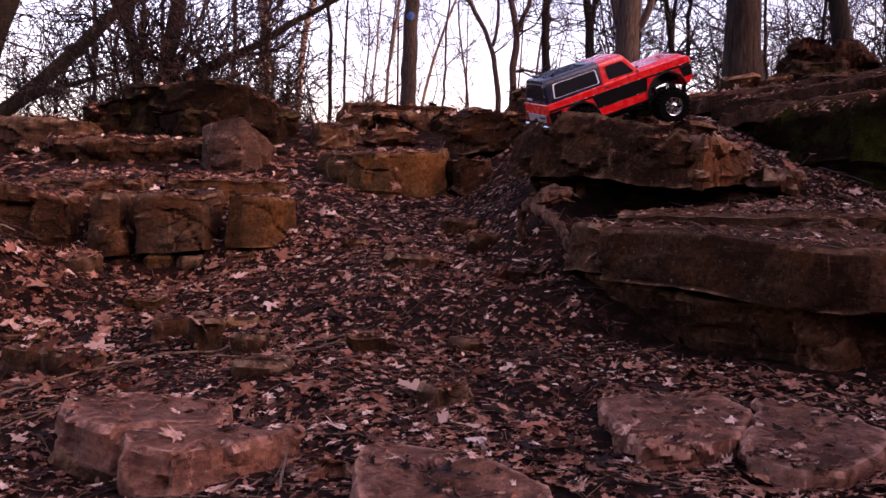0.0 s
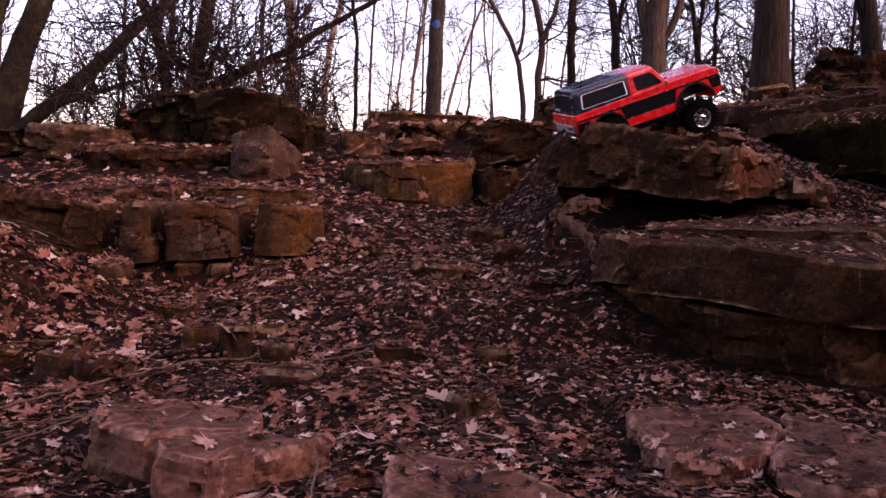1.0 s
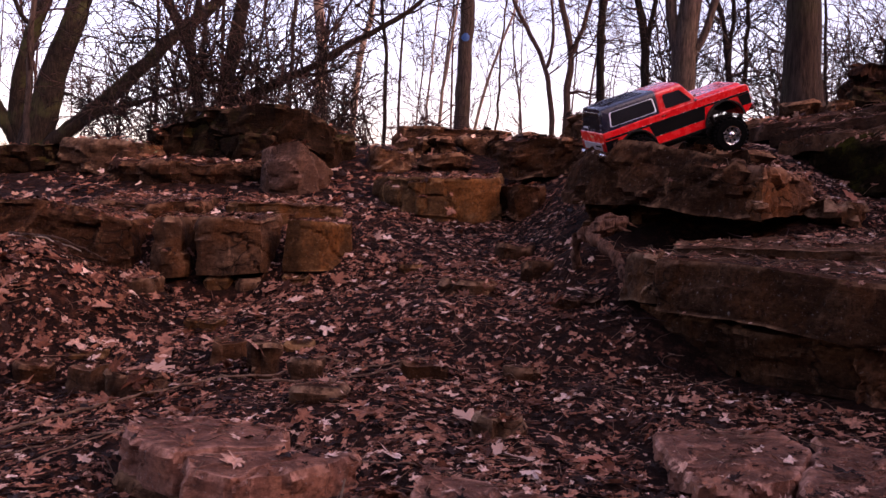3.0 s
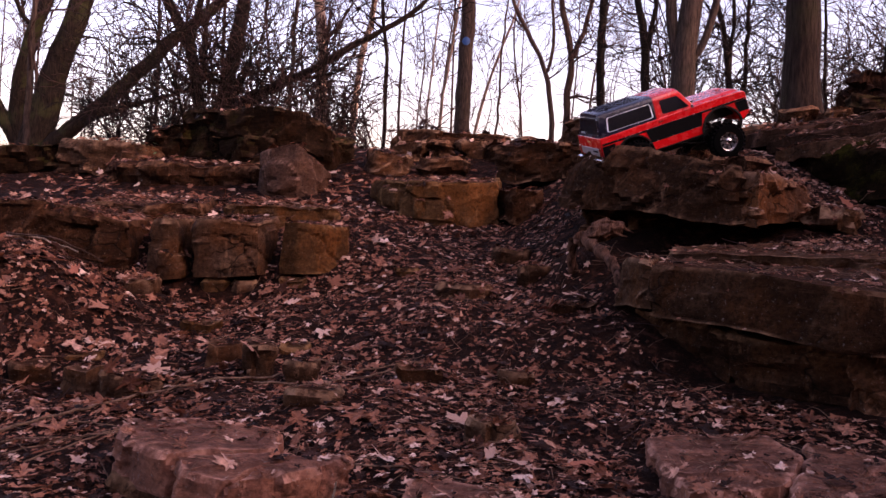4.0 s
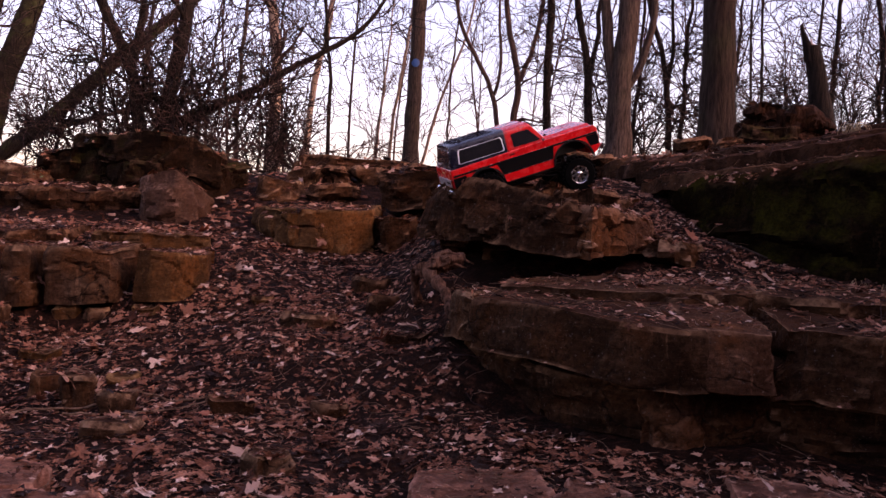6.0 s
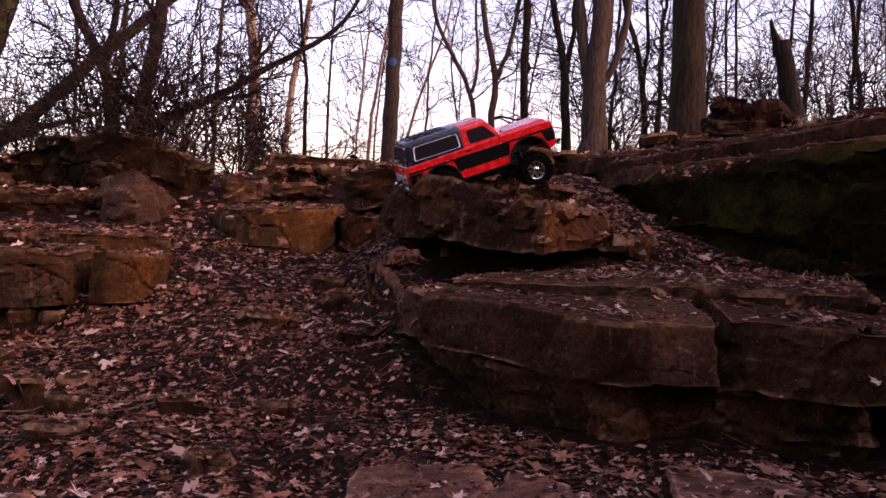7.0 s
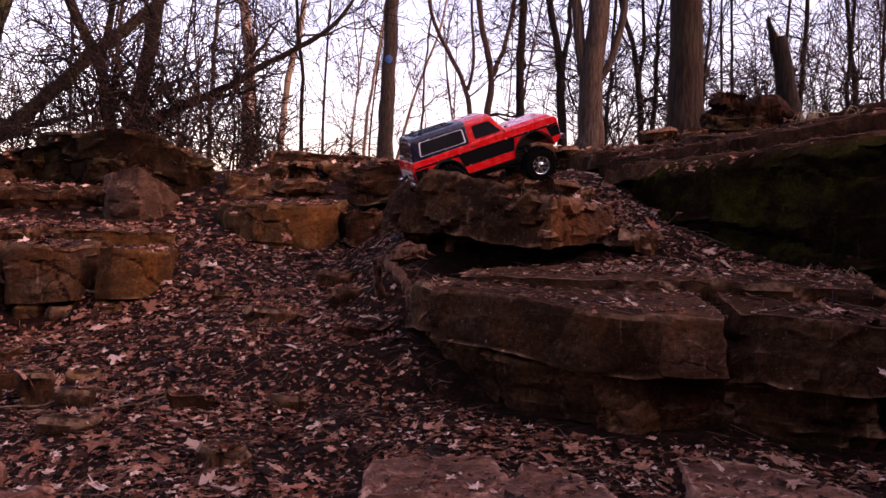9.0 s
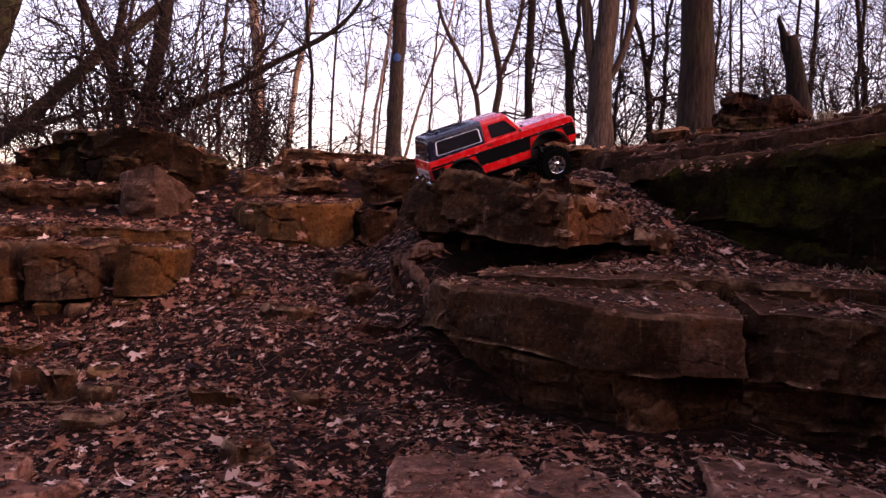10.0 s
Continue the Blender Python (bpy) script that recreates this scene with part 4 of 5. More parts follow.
blazed = tree("tree", "straight grey tree with a blue paint blaze", [([(-0.40, 18.51, gz(-0.40, 18.51) - .1), (-0.390, 18.51, 1.86), (-0.310, 18.51, 3.83), (-0.298, 18.51, 5.06), (-0.329, 18.51, 7.88), (-0.206, 18.51, 11.57)], 0.166, 0.086)], BARK, 213, branches=9, reach=2.0, low=.5, depth=2, kids=4, twig=TWIG, thin=.006)
tree("tree", "dark straight bare tree trunk", [([(2.18, 16.98, gz(2.18, 16.98) - .1), (2.179, 16.98, 2.31), (2.185, 16.98, 4.74), (2.270, 16.98, 9.54)], 0.088, 0.045)], BARK_DARK, 215, branches=10, reach=1.7, low=.2, depth=2, kids=4, twig=TWIG, thin=.006)
tree("tree", "dark tree forked above the ledge", [([(2.71, 15.07, gz(2.71, 15.07) - .1), (2.698, 15.07, 2.01), (2.628, 15.07, 3.35), (2.392, 15.07, 4.26), (2.123, 15.07, 6.41)], 0.091, 0.032), ([(2.660, 15.07, 3.08), (2.789, 15.07, 3.83), (2.768, 15.07, 5.88)], 0.048, 0.021)], BARK_DARK, 217, branches=16, reach=1.3, low=.2, depth=2, kids=4, twig=TWIG, thin=.0055)
tree("tree", "stout grey-brown tree forking into three stems", [([(2.57, 12, gz(2.57, 12) - .1), (2.58, 12, 1.65), (2.6, 12, 2.58), (2.68, 12, 3.4), (2.72, 12, 5), (2.6, 12, 8)], .185, .06),
                                                             ([(2.55, 12, 2.3), (2.42, 12.05, 3.0), (2.375, 12.1, 3.55), (2.2, 12.1, 6)], .085, .035),
                                                             ([(2.68, 12, 2.45), (2.80, 11.95, 2.56), (2.95, 11.9, 2.9), (2.985, 11.9, 3.55), (3.1, 11.9, 5.5)], .055, .03)], BARK, 219, branches=12, reach=1.6, low=.45, depth=2, kids=4, twig=TWIG, thin=.005)
tree("tree", "thick straight dark oak trunk", [([(2.59, 7.54, gz(2.59, 7.54) - .1), (2.574, 7.54, 1.26), (2.561, 7.54, 2.46), (2.561, 7.54, 3.81), (2.442, 7.54, 6.13)], 0.159, 0.086)], BARK_OAK, 221, branches=8, reach=2.2, low=.55, depth=2, kids=4, twig=TWIG, thin=.005)
snag = tree("dead_snag", "broken dead leaning trunk with a splintered pale streak", [([(3.71, 8, gz(3.71, 8) - .1), (3.68, 8, 1.64), (3.60, 8, 2.05), (3.53, 8, 2.24)], .115, .072)], BARK_DARK, 223, branches=0)
for q, (dx, dy, top_z, r, mt) in enumerate(((-.045, .0, 2.44, .030, BARK_DARK), (-.02, .04, 2.40, .028, BARK_DARK), (-.03, -.03, 2.36, .030, BARK_DARK), (.015, -.035, 2.30, .026, PALE_WOOD), (.035, .01, 2.27, .024, BARK_DARK))):
    splint = Tubes()
    z0 = gz(3.71, 8) - .1
    splint.add([(-.17 + dx, dy, 2.10 - z0), (-.195 + dx, dy, 2.24 - z0), (-.215 + dx * 1.2, dy, top_z - .05 - z0), (-.22 + dx * 1.2, dy, top_z - z0)], (r, r, r * .7, .003), 7, .3, q)
    splint.ob("splinter", mt, snag, "torn dead wood")

# blue blaze, curved round the trunk
arc = [radians(-90 + a) for a in range(-34, 35, 8)]
bv, bf = [], []
for k, hh in enumerate((-.080, -.037, .0, .037, .080)):
    for q, a in enumerate(arc):
        rr = .158 + .004 * math.sin(7 * a + hh * 40)
        bv.append((.072 + rr * math.cos(a) * math.sqrt(max(.15, 1 - (hh / .084) ** 2)), rr * math.sin(a) - .002, 3.80 - gz(-.40, 18.51) + .1 + hh))
for k in range(4):
    for q in range(len(arc) - 1):
        i0 = k * len(arc) + q
        bf.append([i0, i0 + 1, i0 + 1 + len(arc), i0 + len(arc)])
mesh_ob("paint_blaze", bv, bf, plain("blue_paint", (0.010, 0.070, 0.22), 0.7, 0, 0.35, 60), blazed, "blue painted trail mark")

tree("tree", "tan bare tree forked into a wide fork", [([(1.58, 17, gz(1.58, 17) - .1), (1.59, 17, 2.50), (1.63, 17, 2.93), (1.67, 17, 3.37), (1.48, 17, 3.95), (1.37, 17, 4.70), (1.25, 17, 7)], .078, .03),
                                                      ([(1.67, 17, 3.30), (1.78, 17, 3.61), (1.97, 17, 4.14), (2.05, 17, 4.72), (2.1, 17, 7)], .048, .02)], WARM_BARK, 301, branches=16, reach=1.3, low=.15, depth=2, kids=4, twig=TWIG, thin=.006, wild=.25)
tree("tree", "tan bare tree bending sideways", [([(1.34, 17, gz(1.34, 17) - .1), (1.28, 17, 2.50), (1.18, 17, 3.12), (.96, 17, 3.53), (.72, 17, 3.86), (.48, 17, 4.33), (.2, 17, 6.5)], .060, .02),
                                               ([(1.20, 17, 3.02), (1.34, 17, 3.44), (1.28, 17, 4.07), (1.15, 17, 6)], .035, .014)], WARM_BARK, 302, branches=14, reach=1.2, low=.15, depth=2, kids=4, twig=TWIG, thin=.006, wild=.25)
tree("tree", "dark crooked bare tree behind the oak", [([(3.78, 14, gz(3.78, 14) - .1), (3.74, 14, 2.15), (3.70, 14, 2.83), (3.56, 14, 3.41), (3.35, 14, 4.03), (3.2, 14, 6.5)], .056, .02),
                                                      ([(3.70, 14, 2.80), (3.78, 14, 3.26), (3.75, 14, 3.75), (3.66, 14, 5.5)], .034, .014)], BARK_DARK, 303, branches=20, reach=1.1, low=.08, depth=2, kids=4, thin=.006, wild=.3)
tree("tree", "dark twisted bare tree behind the oak", [([(3.88, 14, gz(3.88, 14) - .1), (3.91, 14, 2.17), (3.96, 14, 2.57), (4.01, 14, 2.93), (3.93, 14, 3.44), (4.02, 14, 4.04), (4.1, 14, 6)], .042, .015)], BARK_DARK, 304, branches=16, reach=1.0, low=.08, depth=2, kids=4, thin=.006, wild=.3)
tree("tree", "slim upright dark tree", [([(6.2, 14, gz(6.2, 14) - .1), (6.21, 14, 2.45), (6.24, 14, 2.99), (6.26, 14, 3.59), (6.30, 14, 4.11), (6.4, 14, 6.5)], .046, .02)], BARK_DARK, 305, branches=16, reach=1.0, low=.1, depth=2, kids=4, thin=.0055, wild=.3)
tree("tree", "slim leaning dark tree", [([(7.2, 14, gz(7.2, 14) - .1), (7.12, 14, 2.48), (7.04, 14, 3.09), (6.99, 14, 3.41), (6.89, 14, 4.13), (6.7, 14, 6.5)], .052, .02)], BARK_DARK, 306, branches=16, reach=1.0, low=.1, depth=2, kids=4, thin=.0055, wild=.3)
for q, (x, y, r, lean, hh) in enumerate(((7.5, 14, .035, 0, 6), (5.2, 14, .03, -.1, 6.5), (4.3, 13, .03, .2, 5.5), (6.0, 12, .035, .1, 6), (5.7, 16, .03, -.1, 7),
                                         (8.2, 15, .04, .1, 7), (4.9, 11.5, .028, .15, 5), (3.55, 16, .04, .15, 7))):
    tree("tree", "slender bare dark sapling", [([(x, y, gz(x, y) - .1), (x + lean * .3, y, 2.2), (x + lean, y, 4.0), (x + lean * 1.2, y, hh)], r, r * .4)], BARK_DARK, 240 + q, branches=13, reach=1.15, low=.12, depth=2, kids=4, twig=TWIG, thin=.0055, wild=.26)
for q, (x, y, top_x, r) in enumerate(((-.98, 20, -.5, .045), (-.3, 20, .8, .04), (-1.3, 21, -1.0, .03), (.3, 19, .5, .03), (-4.4, 14, -4.1, .04), (-5.4, 15, -5.3, .035), (-6.6, 13, -6.3, .05), (-3.6, 17, -3.4, .05))):
    tree("tree", "slender tan bare winter sapling", [([(x, y, gz(x, y) - .1), (x + (top_x - x) * .35, y, 3), (top_x, y, 5), (top_x + (top_x - x) * .4, y, 7.5)], r, r * .4)], BARK_PALE if q < 3 else BARK, 270 + q, branches=14, reach=1.3, low=.15, depth=2, kids=4, twig=TWIG, thin=.006, up=.09)
# broken pale stub
tree("dead_snag", "short broken pale stub of a tree", [([(-4.06, 23.97, gz(-4.06, 23.97) - .1), (-4.077, 23.97, 2.38), (-4.085, 23.97, 3.06), (-4.077, 23.97, 3.37)], 0.162, 0.051)], BARK_PALE, 291, branches=0)


def shrub(x, y, wide, high, stems, seed, material=TWIG):
    rng = np.random.default_rng(seed)
    z = gz(x, y) - .05
    t = Tubes()
    thing = tagged(new("shrub"), "tangled leafless reddish-brown thicket shrub", "shrub", "thicket shrubs")
    thing.location = (x, y, z)
    for _ in range(stems):
        a = rng.uniform(0, 2 * math.pi)
        way = np.array([math.cos(a) * wide, math.sin(a) * wide * .5, high * rng.uniform(.5, 1.1)])
        ln = np.linalg.norm(way)
        foot = np.array((rng.normal(0, .12), rng.normal(0, .1), 0))
        tip = foot + way * rng.uniform(.7, 1.2)
        line = bend([foot, foot + (tip - foot) * .5 + rng.normal(0, .1, 3), tip], .1)
        s = Tubes()
        s.add(line, np.linspace(.018, .007, len(line)), 6)
        s.ob("stem", material, thing)
        for _ in range(7):
            k = rng.integers(1, len(line) - 1)
            turn = (line[k + 1] - line[k]) / np.linalg.norm(line[k + 1] - line[k]) + rng.normal(0, .6, 3)
            grow(t, rng, line[k], turn / np.linalg.norm(turn), ln * rng.uniform(.3, .7), .010, 1, -.02, .26, 6, .0058, .6)
    tagged(t.ob("crown", material, thing), kind="stuff")


for q, (x, y, w, hh, n) in enumerate(((-4.5, 12.6, 1.0, 1.6, 11), (-3.7, 12.3, 1.1, 2.1, 13), (-3.0, 12.4, 1.1, 2.0, 12), (-2.2, 12.8, 1.1, 1.6, 9), (-1.4, 13.4, 1.0, 1.3, 9), (-5.3, 13.2, 1.0, 1.4, 6), (-3.5, 12.7, .8, 2.3, 7), (3.1, 13.2, .8, 2.0, 6), (4.5, 13.6, .9, 2.3, 6), (5.2, 14.5, .9, 2.4, 6), (6.3, 14.2, .9, 2.4, 6), (3.4, 15.5, 1.0, 2.4, 6), (4.2, 12.5, .7, 1.3, 7), (5.4, 12, .8, 1.4, 7), (6.6, 12.5, .8, 1.4, 7))):
    shrub(x, y, w, hh, n, 300 + q, (TWIG, BARK_DARK)[q % 2] if q < 6 else (BARK_DARK, BARK)[q % 3 == 0])

# far woods
variants = []
for q in range(7):
    rng = np.random.default_rng(400 + q)
    t = Tubes()
    line = bend([(0, 0, 0), (rng.normal(0, .2), 0, 2), (rng.normal(0, .4), 0, 4.5), (rng.normal(0, .6), 0, 8)], .5)
    t.add(line, np.linspace(.038, .012, len(line)), 5)
    for _ in range(20):
        k = rng.integers(2, len(line) - 1)
        a = rng.uniform(0, 2 * math.pi)
        grow(t, rng, line[k], (math.cos(a) * .7, math.sin(a) * .7, .7), rng.uniform(.8, 1.8), .014, 1, .06, .2, 6, .0065)
    variants.append(t.arrays())
rng = np.random.default_rng(77)
fv, ff, count = [], [], 0
for _ in range(70):
    y = rng.uniform(19, 46)
    x = rng.uniform(-.62, .78) * y
    v, f = variants[rng.integers(0, len(variants))]
    a, s = rng.uniform(0, 6.28), rng.uniform(.7, 1.4)
    r = np.array([[math.cos(a), -math.sin(a), 0], [math.sin(a), math.cos(a), 0], [0, 0, 1]])
    fv.append((v * s) @ r.T + np.array([x, y, gz(x, y) - .1]))
    ff.append(f + count)
    count += len(v)
tagged(mesh_ob("far_woods", np.concatenate(fv), np.concatenate(ff), TWIG), "distant bare winter saplings", "trees", kind="stuff")

TRUCK_POSE = pose(.601, 3.027, .598, 0, 0, 15.4) @ pose(0, 0, 0, 8.1, 0, 0) @ pose(0, 0, 0, 0, -20.3, 0)

# ---- the model truck ----
RED = plain("red_gloss_paint", (0.74, 0.016, 0.012), 0.22, 0.0, 0.12, 30, 0.7, (0.20, 0.03, 0.02), 0.5)
NAVY = plain("dark_blue_shell", (0.005, 0.005, 0.016), 0.2, 0.0, 0.10, 30, 0.4, (0.02, 0.016, 0.02), 0.4)
BLACK = plain("black_stripe", (0.004, 0.004, 0.0045), 0.4, 0.0, 0.1, 40, 0.0, (0.015, 0.01, 0.008), 0.06)
RUBBER = plain("tyre_rubber", (0.003, 0.003, 0.003), 0.9, 0.0, 0.25, 60, 0, (0.010, 0.006, 0.004), 0.03)
PLASTIC = plain("black_plastic", (0.008, 0.008, 0.008), 0.55, 0.0, 0.3, 60, 0, (0.03, 0.02, 0.014), 0.2)
CHROME = plain("chrome_trim", (0.72, 0.72, 0.74), 0.16, 1.0, 0.25, 60)
SILVER = plain("silver_panel", (0.42, 0.42, 0.45), 0.35, 0.6, 0.2, 40)
WHITE = plain("white_plate", (0.75, 0.74, 0.72), 0.5, 0.0, 0.2, 60)
LAMP_RED = plain("red_lens", (0.30, 0.01, 0.01), 0.15, 0.0, 0.15, 60, 0.5)
LAMP_CLEAR = plain("clear_lens", (0.75, 0.75, 0.72), 0.12, 0.0, 0.1, 60, 0.5)
# chrome window frame as near-white paint, its bright reflection put into the colour
FRAME = plain("chrome_reflection_white", (0.85, 0.85, 0.87), 0.35, 0.0, 0.1, 60)
STEEL = plain("dull_steel", (0.16, 0.15, 0.15), 0.45, 0.8, 0.4, 60)
GOLD = plain("gold_badge", (0.7, 0.5, 0.22), 0.3, 0.8, 0.1, 60)
GLASS, g_nt, g_b = nodes_of("tinted_glass")
g_b.inputs["Base Color"].default_value = (0.05, 0.05, 0.06, 1)
g_b.inputs["Roughness"].default_value = 0.05
g_b.inputs["Transmission Weight"].default_value = 0.75
g_b.inputs["IOR"].default_value = 1.45

truck = tagged(new("model_truck"), "red and black radio-controlled model truck climbing over rocks", "model truck")


def prism(points, y0, y1):
    """A side view (x, z) drawn out from y0 to y1."""
    bm = bmesh.new()
    a = [bm.verts.new((x, y0, z)) for x, z in points]
    b = [bm.verts.new((x, y1, z)) for x, z in points]
    bm.faces.new(a)
    bm.faces.new(b[::-1])
    for i in range(len(a)):
        j = (i + 1) % len(a)
        bm.faces.new((a[i], b[i], b[j], a[j]))
    return bm


def brick_mesh(x, y, z, sx, sy, sz, bevel=0.0015):
    bm = bmesh.new()
    bmesh.ops.create_cube(bm, size=1, matrix=Matrix.Translation((x, y, z)) @ Matrix.Diagonal((sx, sy, sz, 1)))
    if bevel:
        bmesh.ops.bevel(bm, geom=bm.edges[:], offset=bevel, segments=2, affect="EDGES")
    return bm


def rod(points, r, sides=10):
    t = Tubes()
    t.add(points, [r] * len(points), sides)
    v, f = t.arrays()
    bm = bmesh.new()
    vs = [bm.verts.new(p) for p in v]
    for q in f:
        bm.faces.new([vs[i] for i in q])
    bmesh.ops.holes_fill(bm, edges=[e for e in bm.edges if e.is_boundary], sides=sides)
    return bm


def soften(ob, width, segments=2):
    m = ob.modifiers.new("bevel", "BEVEL")
    m.width, m.segments, m.limit_method, m.angle_limit = width, segments, "ANGLE", radians(40)
    return ob


FW, RW, ARCH_F, ARCH_R = (.168, .062), (-.153, .103), (.166, .106), (-.158, .113)


def arch(cx, cz, r, a0, a1, n=12):
    return [(cx + r * math.cos(radians(a0 + (a1 - a0) * i / n)), cz + r * math.sin(radians(a0 + (a1 - a0) * i / n))) for i in range(n + 1)]


outline = [(-.262, .135), (-.268, .165), (-.266, .205), (-.10, .2075), (.06, .209), (.18, .2095), (.262, .2085), (.2725, .198), (.272, .135), (.258, .120), (.240, .112)]
outline += arch(*ARCH_F, .072, 5, 175) + [(.092, .110), (-.090, .110)] + arch(*ARCH_R, .066, 0, 180) + [(-.24, .125)]
shell = soften(part("body_shell", prism(outline, -.099, .099), RED, truck, "glossy red painted body shell", sharp=35), .006, 3)
hood = bmesh.new()
hv = [hood.verts.new(p) for p in ((.075, -.088, .207), (.262, -.082, .206), (.262, .082, .206), (.075, .088, .207), (.082, -.072, .2165), (.256, -.066, .2165), (.256, .066, .2165), (.082, .072, .2165))]
for q in ((0, 1, 5, 4), (1, 2, 6, 5), (2, 3, 7, 6), (3, 0, 4, 7), (4, 5, 6, 7), (3, 2, 1, 0)):
    hood.faces.new([hv[i] for i in q])
soften(part("hood", hood, RED, truck, sharp=30), .004)

BELT, ROOF = .2065, .283
LOW_HALF, TOP_HALF = .0945, .079


def half_width(z):
    return LOW_HALF + (TOP_HALF - LOW_HALF) * (z - BELT) / (ROOF - BELT)


def cabin(x0, x0_top, x1, x1_top):
    bm = bmesh.new()
    rows = []
    for x_low, x_top in ((x0, x0_top), (x1, x1_top)):
        row = []
        for y_sign in (-1, 1):
            for z, lift in ((BELT - .004, 0), (.262, 0), (.278, .5), (.283, 1)):
                f = (z - BELT) / (ROOF - BELT)
                y = half_width(z) - (.006 * lift if lift < 1 else .018)
                row.append(bm.verts.new((x_low + (x_top - x_low) * f, y_sign * y, z)))
        rows.append(row[:4] + row[4:][::-1])
    a, b = rows
    bm.faces.new(a[::-1])
    bm.faces.new(b)
    for i in range(8):
        j = (i + 1) % 8
        bm.faces.new((a[i], a[j], b[j], b[i]))
    return bm


soften(part("cab", cabin(-.055, -.049, .088, .040), RED, truck, "red painted cab and roof front", sharp=30), .003)
topper = soften(part("topper", cabin(-.262, -.246, -.0545, -.0485), NAVY, truck, "dark blue-black removable hard top", sharp=30), .003)
for q in range(5):
    part("roof_rib", brick_mesh(-.155, -.05 + .025 * q, .2845, .15, .006, .003, .001), NAVY, topper)


def rounded_loop(points):
    """A closed outline in a plane's own two directions, with its corners rounded."""
    p = np.asarray(points, float)
    rounded = []
    for i in range(len(p)):
        a, b, c = p[i - 1], p[i], p[(i + 1) % len(p)]
        r = .007
        s = b + (a - b) / np.linalg.norm(a - b) * r
        e = b + (c - b) / np.linalg.norm(c - b) * r
        for k in range(5):
            f = k / 4
            rounded.append((1 - f) ** 2 * s + 2 * f * (1 - f) * b + f * f * e)
    return rounded


def window(name, points, shape, rim_material=CHROME, rim=.0035):
    loop = rounded_loop(points)
    cen = sum(loop) / len(loop)
    inner = [cen + (q - cen) * (1 - rim / np.linalg.norm(q - cen)) for q in loop]
    bm = bmesh.new()
    rings = [[bm.verts.new(shape(*q, out)) for q in lp] for lp, out in ((loop, .0), (loop, .0018), (inner, .0018), (inner, .0))]
    n = len(loop)
    for a, b in zip(rings, rings[1:]):
        for i in range(n):
            bm.faces.new((a[i], a[(i + 1) % n], b[(i + 1) % n], b[i]))
    w = part(name, bm, rim_material, truck)
    gl = bmesh.new()
    a, b = [gl.verts.new(shape(*q, .0006)) for q in inner], [gl.verts.new(shape(*q, .0012)) for q in inner]
    gl.faces.new(a[::-1])
    gl.faces.new(b)
    for i in range(n):
        gl.faces.new((a[i], a[(i + 1) % n], b[(i + 1) % n], b[i]))
    part("glass", gl, GLASS, w, "dark tinted glass")
    # black sheet on the cab wall stands in for the shade inside
    bk = bmesh.new()
    bk.faces.new([bk.verts.new(shape(*q, .0002)) for q in inner])
    part("cabin_shade", bk, BLACK, w, "black sheet in place of the unlit cabin")
    return w


for sign in (-1, 1):
    def side(u, v, out, sign=sign):
        return (u, sign * (half_width(v) + out), v)
    window("side_window", [(-.232, .216), (-.064, .216), (-.064, .262), (-.222, .262)], side, FRAME, .0036)
    window("door_window", [(-.034, .214), (.070, .214), (.036, .263), (-.034, .263)], side, RED, .003)


def rear(u, v, out):
    f = (v - BELT) / (ROOF - BELT)
    return (-.262 + .016 * f - out, u, v)


def front(u, v, out):
    f = (v - BELT) / (ROOF - BELT)
    return (.088 - .048 * f + out, u, v)


back = window("rear_window", [(-.080, .213), (.080, .213), (.070, .268), (-.070, .268)], rear, CHROME)
for q in range(5):
    part("sticker_bar", brick_mesh(-.2642, .058 - .007 * q, .219, .0006, .005, .006, 0), WHITE, back, "white window sticker")
window("windscreen", [(-.078, .216), (.078, .216), (.068, .272), (-.068, .272)], front, BLACK)

for sign in (-1, 1):
    y = sign * .0995
    for name, pts in (("side_stripe", [(-.092, .140), (.094, .140), (.104, .181), (-.104, .181)]), ("side_stripe", [(-.264, .143), (-.222, .143), (-.218, .176), (-.265, .176)]), ("side_stripe", [(.236, .142), (.270, .142), (.270, .178), (.226, .178)])):
        part(name, prism(pts, y - .0012, y + .0012), BLACK, truck)
    part("pinstripe", brick_mesh(.003, y, .1815, .53, .0026, .005, 0), BLACK, truck)
    part("trim_strip", brick_mesh(.003, y, .1850, .53, .003, .0022, .0006), CHROME, truck)
    part("trim_strip", brick_mesh(.001, y, .1390, .185, .003, .0022, .0006), CHROME, truck)
    for (cx, cz), r, a0, a1 in ((ARCH_F, .073, 5, 175), (ARCH_R, .067, 0, 180)):
        fl = arch(cx, cz, r + .0030, a0, a1, 16) + arch(cx, cz, r - .002, a1, a0, 16)
        part("wheel_arch", prism(fl, y - .004 * sign, y + .006 * sign), PLASTIC, truck, "black plastic arch flare")
    part("door_handle", brick_mesh(-.045, y + .001 * sign, .197, .020, .004, .004), CHROME, truck)
    part("mirror", brick_mesh(.070, y + .008 * sign, .214, .010, .014, .010, .003), CHROME, truck)
    part("rocker_panel", brick_mesh(0, y - .004 * sign, .109, .15, .006, .006), PLASTIC, truck)
    part("tail_light", brick_mesh(-.268, sign * .087, .158, .006, .018, .030), LAMP_RED, truck)
    part("headlight", brick_mesh(.272, sign * .072, .172, .006, .030, .026, .004), LAMP_CLEAR, truck)
    part("roof_clip", brick_mesh(-.20, sign * .05, .2875, .012, .004, .005, .001), PLASTIC, truck)
    part("hood_clip", brick_mesh(.10, sign * .05, .219, .010, .004, .005, .001), PLASTIC, truck)
